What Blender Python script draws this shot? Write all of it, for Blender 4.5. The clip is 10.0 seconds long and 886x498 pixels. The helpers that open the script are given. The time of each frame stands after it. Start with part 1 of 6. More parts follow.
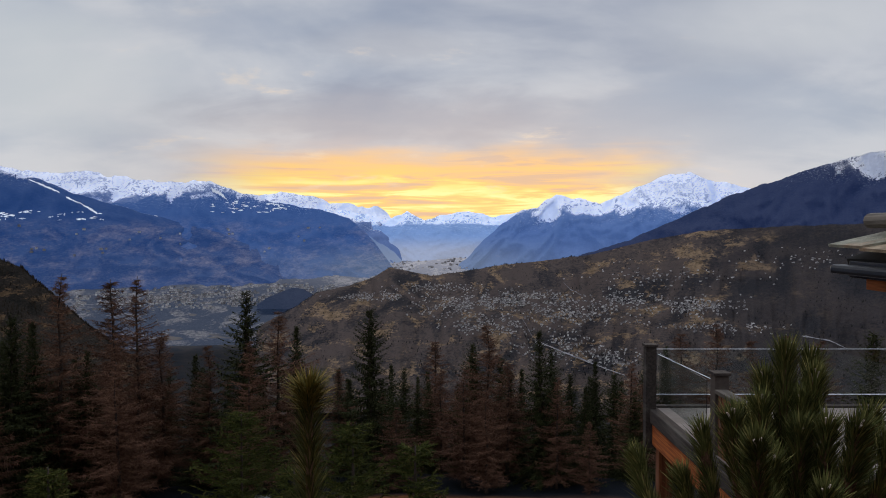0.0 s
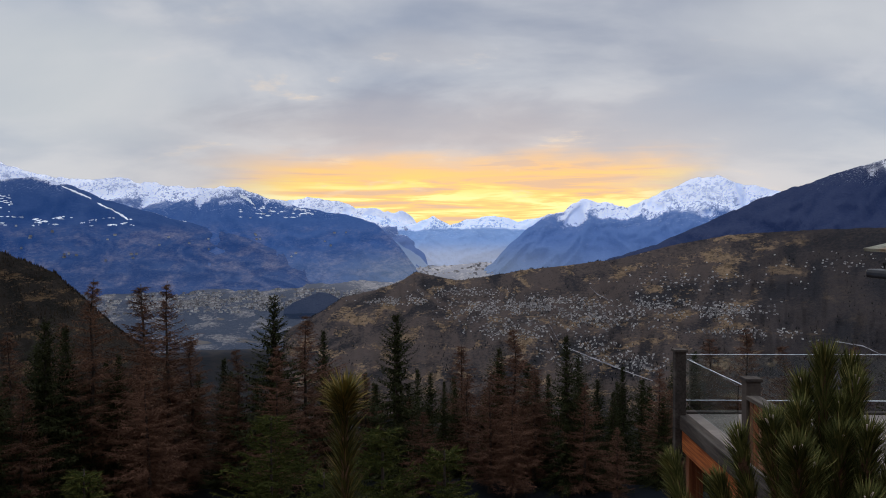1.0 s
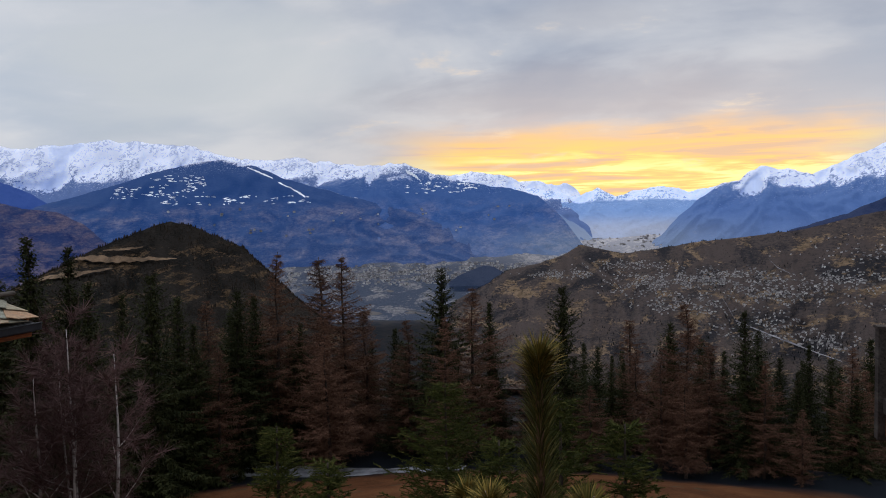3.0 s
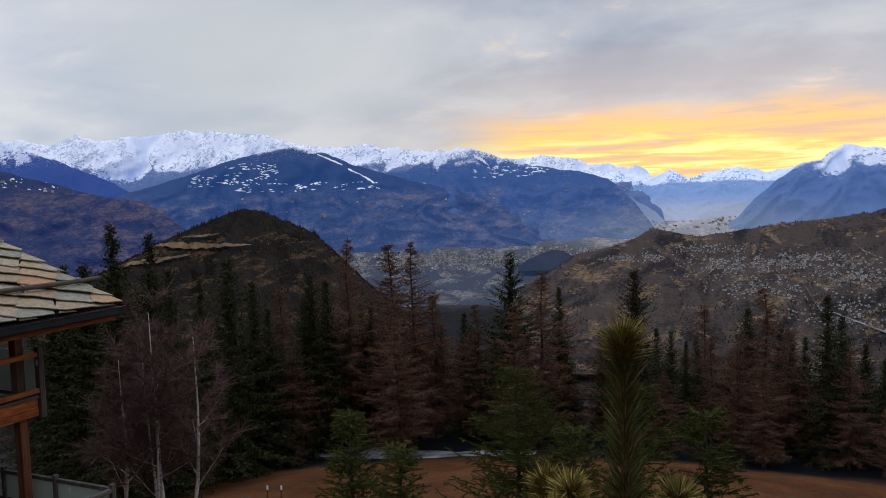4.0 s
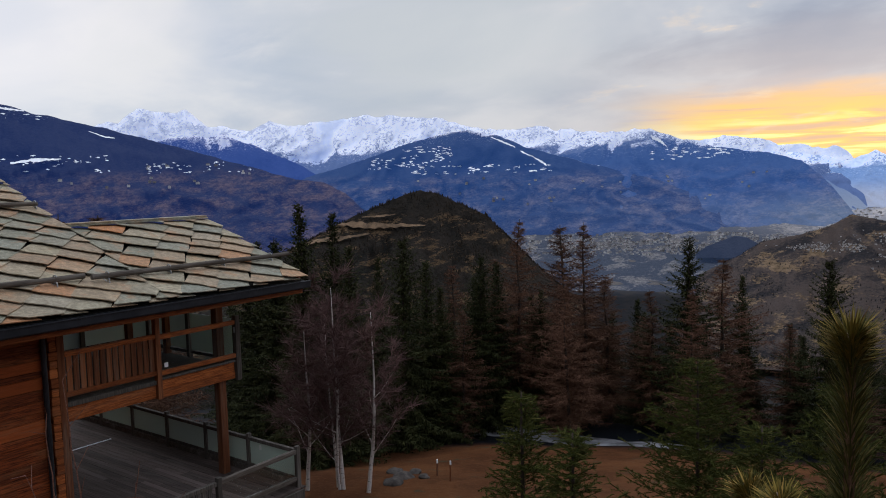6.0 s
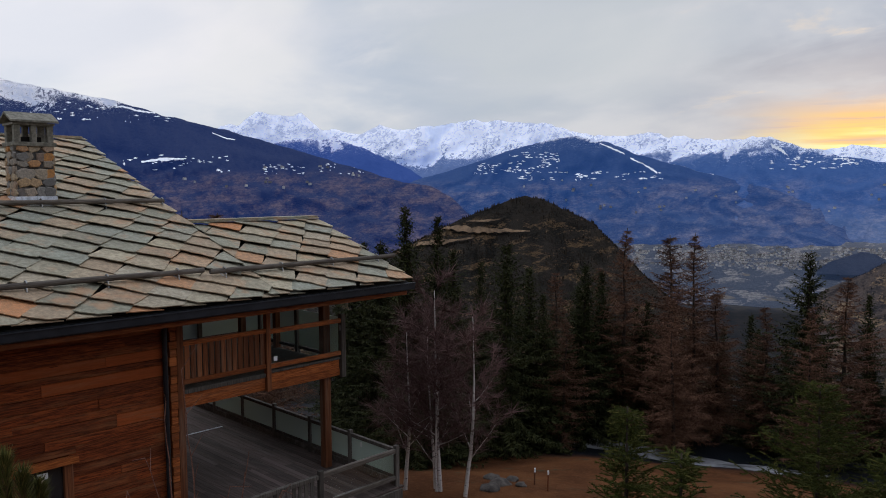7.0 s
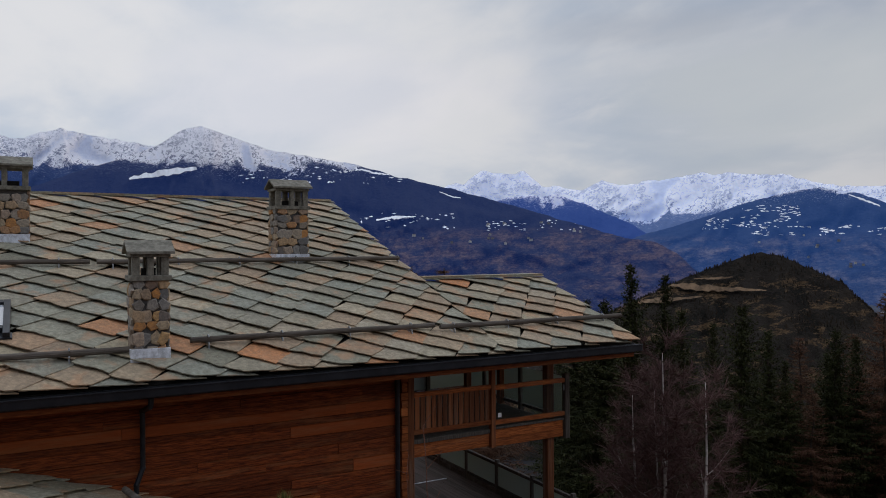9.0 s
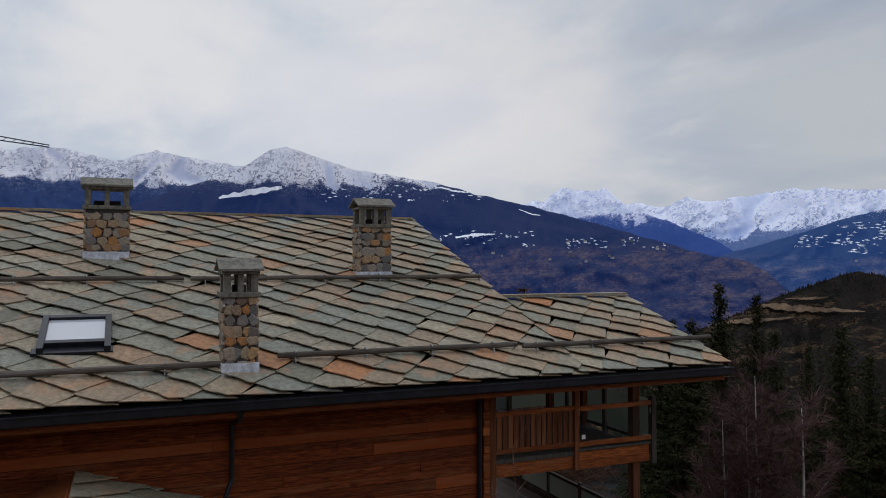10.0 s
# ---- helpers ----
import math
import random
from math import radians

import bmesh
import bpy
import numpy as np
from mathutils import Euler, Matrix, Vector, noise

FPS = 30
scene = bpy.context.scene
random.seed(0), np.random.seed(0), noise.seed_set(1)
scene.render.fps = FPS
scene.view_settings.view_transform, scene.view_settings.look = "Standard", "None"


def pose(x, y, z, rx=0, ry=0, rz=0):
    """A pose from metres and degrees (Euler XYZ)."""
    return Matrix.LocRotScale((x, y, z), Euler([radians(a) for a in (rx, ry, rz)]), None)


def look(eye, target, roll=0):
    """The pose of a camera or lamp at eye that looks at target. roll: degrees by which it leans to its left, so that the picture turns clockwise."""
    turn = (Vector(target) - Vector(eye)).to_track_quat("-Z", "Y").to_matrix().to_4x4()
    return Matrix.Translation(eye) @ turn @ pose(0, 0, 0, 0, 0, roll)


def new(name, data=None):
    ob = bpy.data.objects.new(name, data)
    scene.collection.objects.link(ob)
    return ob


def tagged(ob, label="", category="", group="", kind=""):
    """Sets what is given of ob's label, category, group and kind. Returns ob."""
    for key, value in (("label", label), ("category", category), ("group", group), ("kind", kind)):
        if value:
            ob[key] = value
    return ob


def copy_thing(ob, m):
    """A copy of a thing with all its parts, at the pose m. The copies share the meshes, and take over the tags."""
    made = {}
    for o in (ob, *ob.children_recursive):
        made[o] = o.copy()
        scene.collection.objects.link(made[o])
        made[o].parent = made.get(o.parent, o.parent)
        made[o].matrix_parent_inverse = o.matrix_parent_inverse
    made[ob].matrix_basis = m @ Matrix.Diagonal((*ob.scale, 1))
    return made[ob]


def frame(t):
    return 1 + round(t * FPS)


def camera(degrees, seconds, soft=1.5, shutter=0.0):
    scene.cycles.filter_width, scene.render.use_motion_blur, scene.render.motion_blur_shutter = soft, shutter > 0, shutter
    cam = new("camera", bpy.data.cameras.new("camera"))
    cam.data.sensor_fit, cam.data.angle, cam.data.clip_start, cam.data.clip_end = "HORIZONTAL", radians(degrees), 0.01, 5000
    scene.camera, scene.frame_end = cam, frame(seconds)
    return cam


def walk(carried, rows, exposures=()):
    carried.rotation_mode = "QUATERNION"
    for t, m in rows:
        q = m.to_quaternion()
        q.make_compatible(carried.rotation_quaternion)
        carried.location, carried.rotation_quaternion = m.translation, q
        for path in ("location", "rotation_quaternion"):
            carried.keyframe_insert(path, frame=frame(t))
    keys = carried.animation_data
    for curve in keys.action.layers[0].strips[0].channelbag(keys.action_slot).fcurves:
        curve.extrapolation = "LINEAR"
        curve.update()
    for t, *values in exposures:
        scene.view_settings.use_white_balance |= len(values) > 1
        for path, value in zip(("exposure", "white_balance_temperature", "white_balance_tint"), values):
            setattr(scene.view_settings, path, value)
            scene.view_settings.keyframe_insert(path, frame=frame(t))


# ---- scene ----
cam = camera(60.8, 10.0, soft=0.95)
ROWS = [
    (0.0, 0.000, 0.000, 0.000, 0.00, -1.40, 0.00),
    (0.5, -0.006, -0.011, 0.008, 0.49, -1.26, -0.01),
    (1.0, -0.023, -0.014, 0.003, 1.94, -1.05, 0.16),
    (1.5, -0.049, -0.000, -0.017, 6.19, -1.16, 0.45),
    (2.0, -0.077, 0.028, -0.032, 9.68, -2.01, 0.65),
    (2.5, -0.099, 0.049, -0.038, 12.07, -2.51, 0.81),
    (4.0, -0.165, 0.163, -0.066, 19.41, -3.99, 1.74),
    (4.5, -0.186, 0.188, -0.075, 22.55, -4.50, 2.00),
    (5.0, -0.206, 0.214, -0.082, 25.50, -4.80, 2.02),
    (5.5, -0.223, 0.232, -0.086, 28.63, -4.97, 2.01),
    (7.0, -0.300, 0.271, -0.080, 40.35, -4.45, 0.30),
    (7.5, -0.308, 0.258, -0.077, 43.93, -3.94, 0.27),
    (8.0, -0.318, 0.248, -0.067, 47.97, -2.95, 0.36),
    (8.5, -0.327, 0.206, -0.032, 52.54, -1.33, 0.40),
    (9.0, -0.354, 0.157, -0.014, 56.96, -0.13, 0.28),
    (9.5, -0.395, 0.120, -0.004, 61.04, 0.62, 0.14),
    (10.0, -0.423, 0.109, 0.000, 62.95, 1.22, 0.09),
]
walk(cam, [(t, pose(x, y, z, 90 + pitch, roll, yaw)) for t, x, y, z, yaw, pitch, roll in ROWS],
     exposures=[(0.0, 0.06), (1.5, 0.10), (2.5, 0.12), (4.0, 0.16), (5.5, 0.17), (7.0, 0.15), (8.0, 0.0), (10.0, -0.12)])

# ---- sky, sun ----
SUN_YAW, SUN_EL = -12.0, 4.0


class Nodes:
    """A short way to write node trees."""

    def __init__(self, tree):
        self.tree = tree
        tree.nodes.clear()

    def add(self, kind, ins=(), **props):
        n = self.tree.nodes.new(kind)
        for k, val in props.items():
            setattr(n, k, val)
        for k, val in dict(ins).items():
            self.put(n, k, val)
        return n

    def put(self, n, k, val):
        sock = n.inputs[k]
        if isinstance(val, bpy.types.NodeSocket):
            self.tree.links.new(val, sock)
        elif isinstance(val, (tuple, list)) and sock.type == "RGBA" and len(val) == 3:
            sock.default_value = (*val, 1)
        else:
            sock.default_value = val

    def math(self, op, a, b=0.0, c=0.0, clamp=False):
        n = self.add("ShaderNodeMath", {0: a, 1: b, 2: c}, operation=op, use_clamp=clamp)
        return n.outputs[0]

    def vmath(self, op, a, b=(0, 0, 0)):
        return self.add("ShaderNodeVectorMath", {0: a, 1: b}, operation=op).outputs[0]

    def noise(self, vec, scale, detail=4.0, rough=0.55, distort=0.0, dims="3D"):
        n = self.add("ShaderNodeTexNoise", {"Scale": scale, "Detail": detail, "Roughness": rough, "Distortion": distort}, noise_dimensions=dims)
        if vec is not None:
            self.put(n, "Vector", vec)
        return n.outputs[0]

    def step(self, val, lo, hi, smooth=True):
        n = self.add("ShaderNodeMapRange", {0: val, 1: lo, 2: hi, 3: 0.0, 4: 1.0}, interpolation_type="SMOOTHSTEP" if smooth else "LINEAR")
        return n.outputs[0]

    def mix(self, fac, a, b, blend="MIX"):
        n = self.add("ShaderNodeMix", {0: fac, 6: a, 7: b}, data_type="RGBA", blend_type=blend)
        return n.outputs[2]

    def sep(self, vec):
        return self.add("ShaderNodeSeparateXYZ", {0: vec}).outputs

    def xyz(self, x, y, z):
        return self.add("ShaderNodeCombineXYZ", {0: x, 1: y, 2: z}).outputs[0]


world = bpy.data.worlds.new("sky")
scene.world = world
world.use_nodes = True
W = Nodes(world.node_tree)
direction = W.add("ShaderNodeTexCoord").outputs["Generated"]
dx, dy, dz = W.sep(direction)
up = W.math("MAXIMUM", dz, 0.0)
far_plane = W.math("ADD", up, 0.34)
cloud_xy = W.xyz(W.math("DIVIDE", dx, far_plane), W.math("DIVIDE", dy, far_plane), 0.0)
big = W.noise(cloud_xy, 1.5, 5.0, 0.5, 0.5)
wisps = W.noise(W.vmath("MULTIPLY", cloud_xy, (0.8, 1.3, 1.0)), 4.2, 6.0, 0.58, 0.3)
cloud = W.math("ADD", W.math("MULTIPLY", big, 0.78), W.math("MULTIPLY", wisps, 0.22))
grey = W.mix(W.step(cloud, 0.36, 0.64), (0.285, 0.325, 0.42), (0.53, 0.55, 0.60))
# brighter and paler away from the sun, towards the open sky on the left
side = W.step(W.math("MULTIPLY", dx, -1.0), -0.1, 0.9)
grey = W.mix(W.math("MULTIPLY", side, 0.75), grey, W.mix(W.step(cloud, 0.36, 0.64), (0.50, 0.585, 0.71), (0.79, 0.79, 0.81)))
grey = W.mix(W.math("MULTIPLY", W.step(up, 0.12, 0.0), 0.35), grey, (0.70, 0.66, 0.69))
clear = W.add("ShaderNodeTexSky", sky_type="NISHITA", sun_disc=False, sun_elevation=radians(SUN_EL), sun_rotation=radians(-SUN_YAW), altitude=1500.0)
# broad pale openings and darker banks of cloud, by bearing and height in degrees
bearing = W.math("DEGREES", W.math("ARCTAN2", W.math("MULTIPLY", dx, -1.0), dy))
height = W.math("DEGREES", W.math("ARCSINE", dz))


def bank(yaw, el, wide, high, col, amount, fray=0.9):
    """One soft-edged patch of cloud."""
    a = W.math("DIVIDE", W.math("SUBTRACT", bearing, yaw), wide)
    b = W.math("DIVIDE", W.math("SUBTRACT", height, el), high)
    d = W.math("SQRT", W.math("ADD", W.math("MULTIPLY", a, a), W.math("MULTIPLY", b, b)))
    d = W.math("ADD", d, W.math("MULTIPLY", W.math("SUBTRACT", W.math("ADD", W.math("MULTIPLY", wisps, 0.6), W.math("MULTIPLY", big, 0.4)), 0.5), fray * 2.2))
    return W.mix(W.math("MULTIPLY", W.step(d, 1.0, 0.25), amount), grey, col)


grey = bank(31, 10.5, 17, 6.0, (0.60, 0.63, 0.66), 0.75)
grey = bank(4, 8.5, 20, 3.2, (0.33, 0.345, 0.42), 0.7)
grey = bank(-20, 7.5, 16, 5.0, (0.38, 0.43, 0.52), 0.7)
grey = bank(-24, 14.0, 12, 3.5, (0.55, 0.57, 0.60), 0.5)
grey = bank(3, 13.5, 9, 1.8, (0.42, 0.43, 0.48), 0.5)
grey = bank(42, 15.5, 10, 1.6, (0.44, 0.47, 0.54), 0.35)
grey = bank(17, 14.5, 7, 2.0, (0.40, 0.44, 0.53), 0.55)
grey = bank(64, 11, 22, 6.5, (0.80, 0.78, 0.81), 0.6)
grey = bank(9, 6.0, 8, 1.2, (0.50, 0.46, 0.49), 0.6)
base_sky = W.mix(0.004, grey, clear.outputs[0])
# the lit gap between cloud and mountains round the sun
streak = W.noise(W.xyz(W.math("MULTIPLY", dx, 5.0), 0.0, W.math("MULTIPLY", dz, 70.0)), 1.0, 5.0, 0.6, 0.5)
edge = W.noise(W.xyz(W.math("MULTIPLY", dx, 7.0), 0.0, W.math("MULTIPLY", dz, 40.0)), 1.0, 4.0, 0.55)
top = W.math("ADD", dz, W.math("MULTIPLY", W.math("SUBTRACT", edge, 0.5), 0.05))
off = W.math("SUBTRACT", dx, -0.015)
wide = W.step(W.math("ABSOLUTE", W.math("ADD", off, W.math("MULTIPLY", W.math("SUBTRACT", edge, 0.5), 0.16))), 0.35, 0.17)
ahead = W.step(dy, 0.0, 0.4)
gap = W.math("MULTIPLY", W.math("MULTIPLY", W.step(top, 0.118, 0.082), wide), ahead)
hot = W.math("MULTIPLY", W.step(top, 0.105, 0.05), W.step(streak, 0.40, 0.58))
fire = W.mix(hot, (0.98, 0.60, 0.29), (1.05, 0.74, 0.17))
fire = W.mix(W.math("MULTIPLY", W.step(top, 0.075, 0.045), W.step(streak, 0.47, 0.58)), fire, (1.15, 0.98, 0.42))
halo = W.math("MULTIPLY", W.math("MULTIPLY", W.step(top, 0.21, 0.07), W.step(W.math("ABSOLUTE", off), 0.5, 0.1)), ahead)
lit = W.mix(W.math("MULTIPLY", halo, 0.45), base_sky, (0.86, 0.70, 0.60))
fire = W.mix(W.math("MULTIPLY", W.step(streak, 0.46, 0.36), 0.45), fire, (0.62, 0.47, 0.42))
sky_col = W.mix(gap, lit, fire)
spark = W.math("MULTIPLY", W.math("MULTIPLY", W.step(wisps, 0.60, 0.72), W.step(W.math("ABSOLUTE", off), 0.5, 0.1)), W.math("MULTIPLY", ahead, W.step(dz, 0.32, 0.15)))
sky_col = W.mix(W.math("MULTIPLY", spark, 0.6), sky_col, (0.92, 0.72, 0.52))
# an overcast sky is brightest overhead
zenith = W.math("ADD", 1.0, W.math("MULTIPLY", W.step(dz, 0.42, 0.95), 1.5))
# and stronger in the east, behind the chalet, than over the mountains ahead
open_sky = W.math("ADD", W.math("MULTIPLY", W.step(bearing, 2.0, 26.0), -0.11), W.math("MULTIPLY", W.step(bearing, 36.0, 75.0), 0.17))
zenith = W.math("MULTIPLY", zenith, W.math("ADD", 1.0, open_sky))
W.add("ShaderNodeOutputWorld", {0: W.add("ShaderNodeBackground", {0: sky_col, 1: zenith}).outputs[0]})

sun = new("sun", bpy.data.lights.new("sun", "SUN"))
sun.data.energy, sun.data.angle, sun.data.color = 0.6, radians(10), (1.0, 0.80, 0.58)
sun_from = Vector((-math.sin(radians(SUN_YAW)), math.cos(radians(SUN_YAW)), math.tan(radians(SUN_EL))))
sun.matrix_world = look(sun_from * 100, (0, 0, 0))


# ---- helpers of this scene ----
def material(name, build):
    m = bpy.data.materials.new(name)
    m.use_nodes = True
    n = Nodes(m.node_tree)
    out = build(n)
    n.add("ShaderNodeOutputMaterial", {0: out})
    return m


def bsdf(n, col, rough=0.8, normal=None, **more):
    ins = {"Base Color": col, "Roughness": rough, "Specular IOR Level": 0.22}
    if normal is not None:
        ins["Normal"] = normal
    ins.update({k.replace("_", " "): val for k, val in more.items()})
    return n.add("ShaderNodeBsdfPrincipled", ins).outputs[0]


def bump(n, height, strength=0.4, dist=0.02):
    return n.add("ShaderNodeBump", {"Height": height, "Strength": strength, "Distance": dist}).outputs[0]


def coords(n, kind="Object"):
    return n.add("ShaderNodeTexCoord").outputs[kind]


def place(n):
    return n.add("ShaderNodeNewGeometry").outputs["Position"]


def rnd(n):
    return n.add("ShaderNodeObjectInfo").outputs["Random"]


def island(n):
    return n.add("ShaderNodeNewGeometry").outputs["Random Per Island"]


def mesh_of(name, verts, faces, mats, smooth=False, index=None):
    me = bpy.data.meshes.new(name)
    me.from_pydata([tuple(p) for p in verts], [], faces)
    for m in mats if isinstance(mats, (list, tuple)) else [mats]:
        me.materials.append(m)
    if smooth:
        me.polygons.foreach_set("use_smooth", [True] * len(me.polygons))
    if index is not None:
        me.polygons.foreach_set("material_index", index)
    me.update()
    return me


def part(name, bm, mat, parent, label=""):
    """Links a bmesh (or a mesh) as one object under a thing."""
    if isinstance(bm, bmesh.types.BMesh):
        me = bpy.data.meshes.new(name)
        bm.to_mesh(me)
        bm.free()
        me.materials.append(mat)
    else:
        me = bm
    ob = new(name, me)
    ob.parent = parent
    if label:
        tagged(ob, label)
    return ob


def empty(name, m=None):
    ob = new(name)
    if m is not None:
        ob.matrix_world = m
    return ob


def box(bm, x0, x1, y0, y1, z0, z1, bevel=0.0, m=None):
    """Adds a box, bevelled if wished, to bm."""
    made = bmesh.ops.create_cube(bm, size=1.0)["verts"]
    sc = Matrix.Translation(((x0 + x1) / 2, (y0 + y1) / 2, (z0 + z1) / 2)) @ Matrix.Diagonal((x1 - x0, y1 - y0, z1 - z0, 1))
    bmesh.ops.transform(bm, matrix=(m @ sc) if m else sc, verts=made)
    if bevel:
        edges = list({e for v in made for e in v.link_edges})
        bmesh.ops.bevel(bm, geom=edges, offset=bevel, segments=2, affect="EDGES", profile=0.6)
    return bm


def boxed(x0, x1, y0, y1, z0, z1, bevel=0.008):
    return box(bmesh.new(), x0, x1, y0, y1, z0, z1, bevel)


def rod(bm, a, b, r0, r1=None, sides=8):
    """Adds a tapered rod from a to b."""
    a, b = Vector(a), Vector(b)
    r1 = r0 if r1 is None else r1
    q = (b - a).to_track_quat("Z", "Y").to_matrix().to_4x4()
    bmesh.ops.create_cone(bm, cap_ends=True, segments=sides, radius1=r0, radius2=r1, depth=(b - a).length, matrix=Matrix.Translation((a + b) / 2) @ q)
    return bm


def aim(yaw, el, dist):
    """The place at a bearing and an elevation, dist metres off in plan, as seen from the start."""
    return Vector((-math.sin(radians(yaw)) * dist, math.cos(radians(yaw)) * dist, math.tan(radians(el)) * dist))


# ---- ground ----
G_R = [0, 3, 22.5, 40, 44, 60, 150, 400, 900, 1500, 2200, 3000, 4000, 4800]
G_Z = [-1.75, -3.1, -9.6, -13.9, -14.2, -21, -46, -112, -218, -292, -300, -260, -198, -150]


def ground_z(x, y):
    r = math.hypot(x, y)
    yaw = math.degrees(math.atan2(-x, y))
    down = float(np.interp(r, G_R, G_Z))
    behind = float(np.interp(abs((yaw - 25 + 180) % 360 - 180), [0, 85, 130, 180], [0, 0, 1, 1]))
    z = down * (1 - behind) + (-1.75 + min(r, 3000) * 0.25) * behind
    if 4 < r < 60:
        z += 0.25 * noise.noise((x * 0.22, y * 0.22, 0.3)) + 0.07 * noise.noise((x * 0.9, y * 0.9, 1.3))
    elif r >= 60:
        z += min(r * 0.006, 9) * noise.fractal((x / 160, y / 160, 0.7), 1.0, 2.0, 4)
    return z


# ---- far country ----
def ground_shade(n):
    p = place(n)
    dist = n.add("ShaderNodeVectorMath", {0: p}, operation="LENGTH").outputs["Value"]
    grass = n.mix(n.step(n.noise(p, 0.35, 6.0, 0.62), 0.35, 0.68), (0.060, 0.022, 0.009), (0.115, 0.046, 0.018))
    grass = n.mix(n.math("MULTIPLY", n.step(n.noise(p, 6.0, 5.0, 0.7), 0.45, 0.75), 0.5), grass, (0.15, 0.075, 0.035))
    grass = n.mix(n.step(n.noise(p, 0.9, 3.0), 0.62, 0.72), grass, (0.06, 0.045, 0.025))
    woods = n.mix(n.step(n.noise(p, 0.02, 8.0, 0.7), 0.4, 0.62), (0.007, 0.009, 0.012), (0.018, 0.016, 0.016))
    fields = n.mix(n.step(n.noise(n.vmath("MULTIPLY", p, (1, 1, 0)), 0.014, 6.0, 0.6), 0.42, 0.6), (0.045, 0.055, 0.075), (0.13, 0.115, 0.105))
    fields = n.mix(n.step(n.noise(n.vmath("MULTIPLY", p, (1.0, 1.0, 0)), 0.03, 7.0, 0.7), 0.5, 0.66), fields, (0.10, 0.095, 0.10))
    # distance haze painted into the base colour: far fields paler and bluer
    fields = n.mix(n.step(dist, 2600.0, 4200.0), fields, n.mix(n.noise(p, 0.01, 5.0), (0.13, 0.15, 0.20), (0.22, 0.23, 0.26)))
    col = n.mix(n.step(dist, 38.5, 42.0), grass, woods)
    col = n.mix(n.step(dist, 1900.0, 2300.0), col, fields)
    return bsdf(n, col, 0.95, bump(n, n.noise(p, 9.0, 6.0, 0.7), 0.6, 0.06), Specular_IOR_Level=0.05)


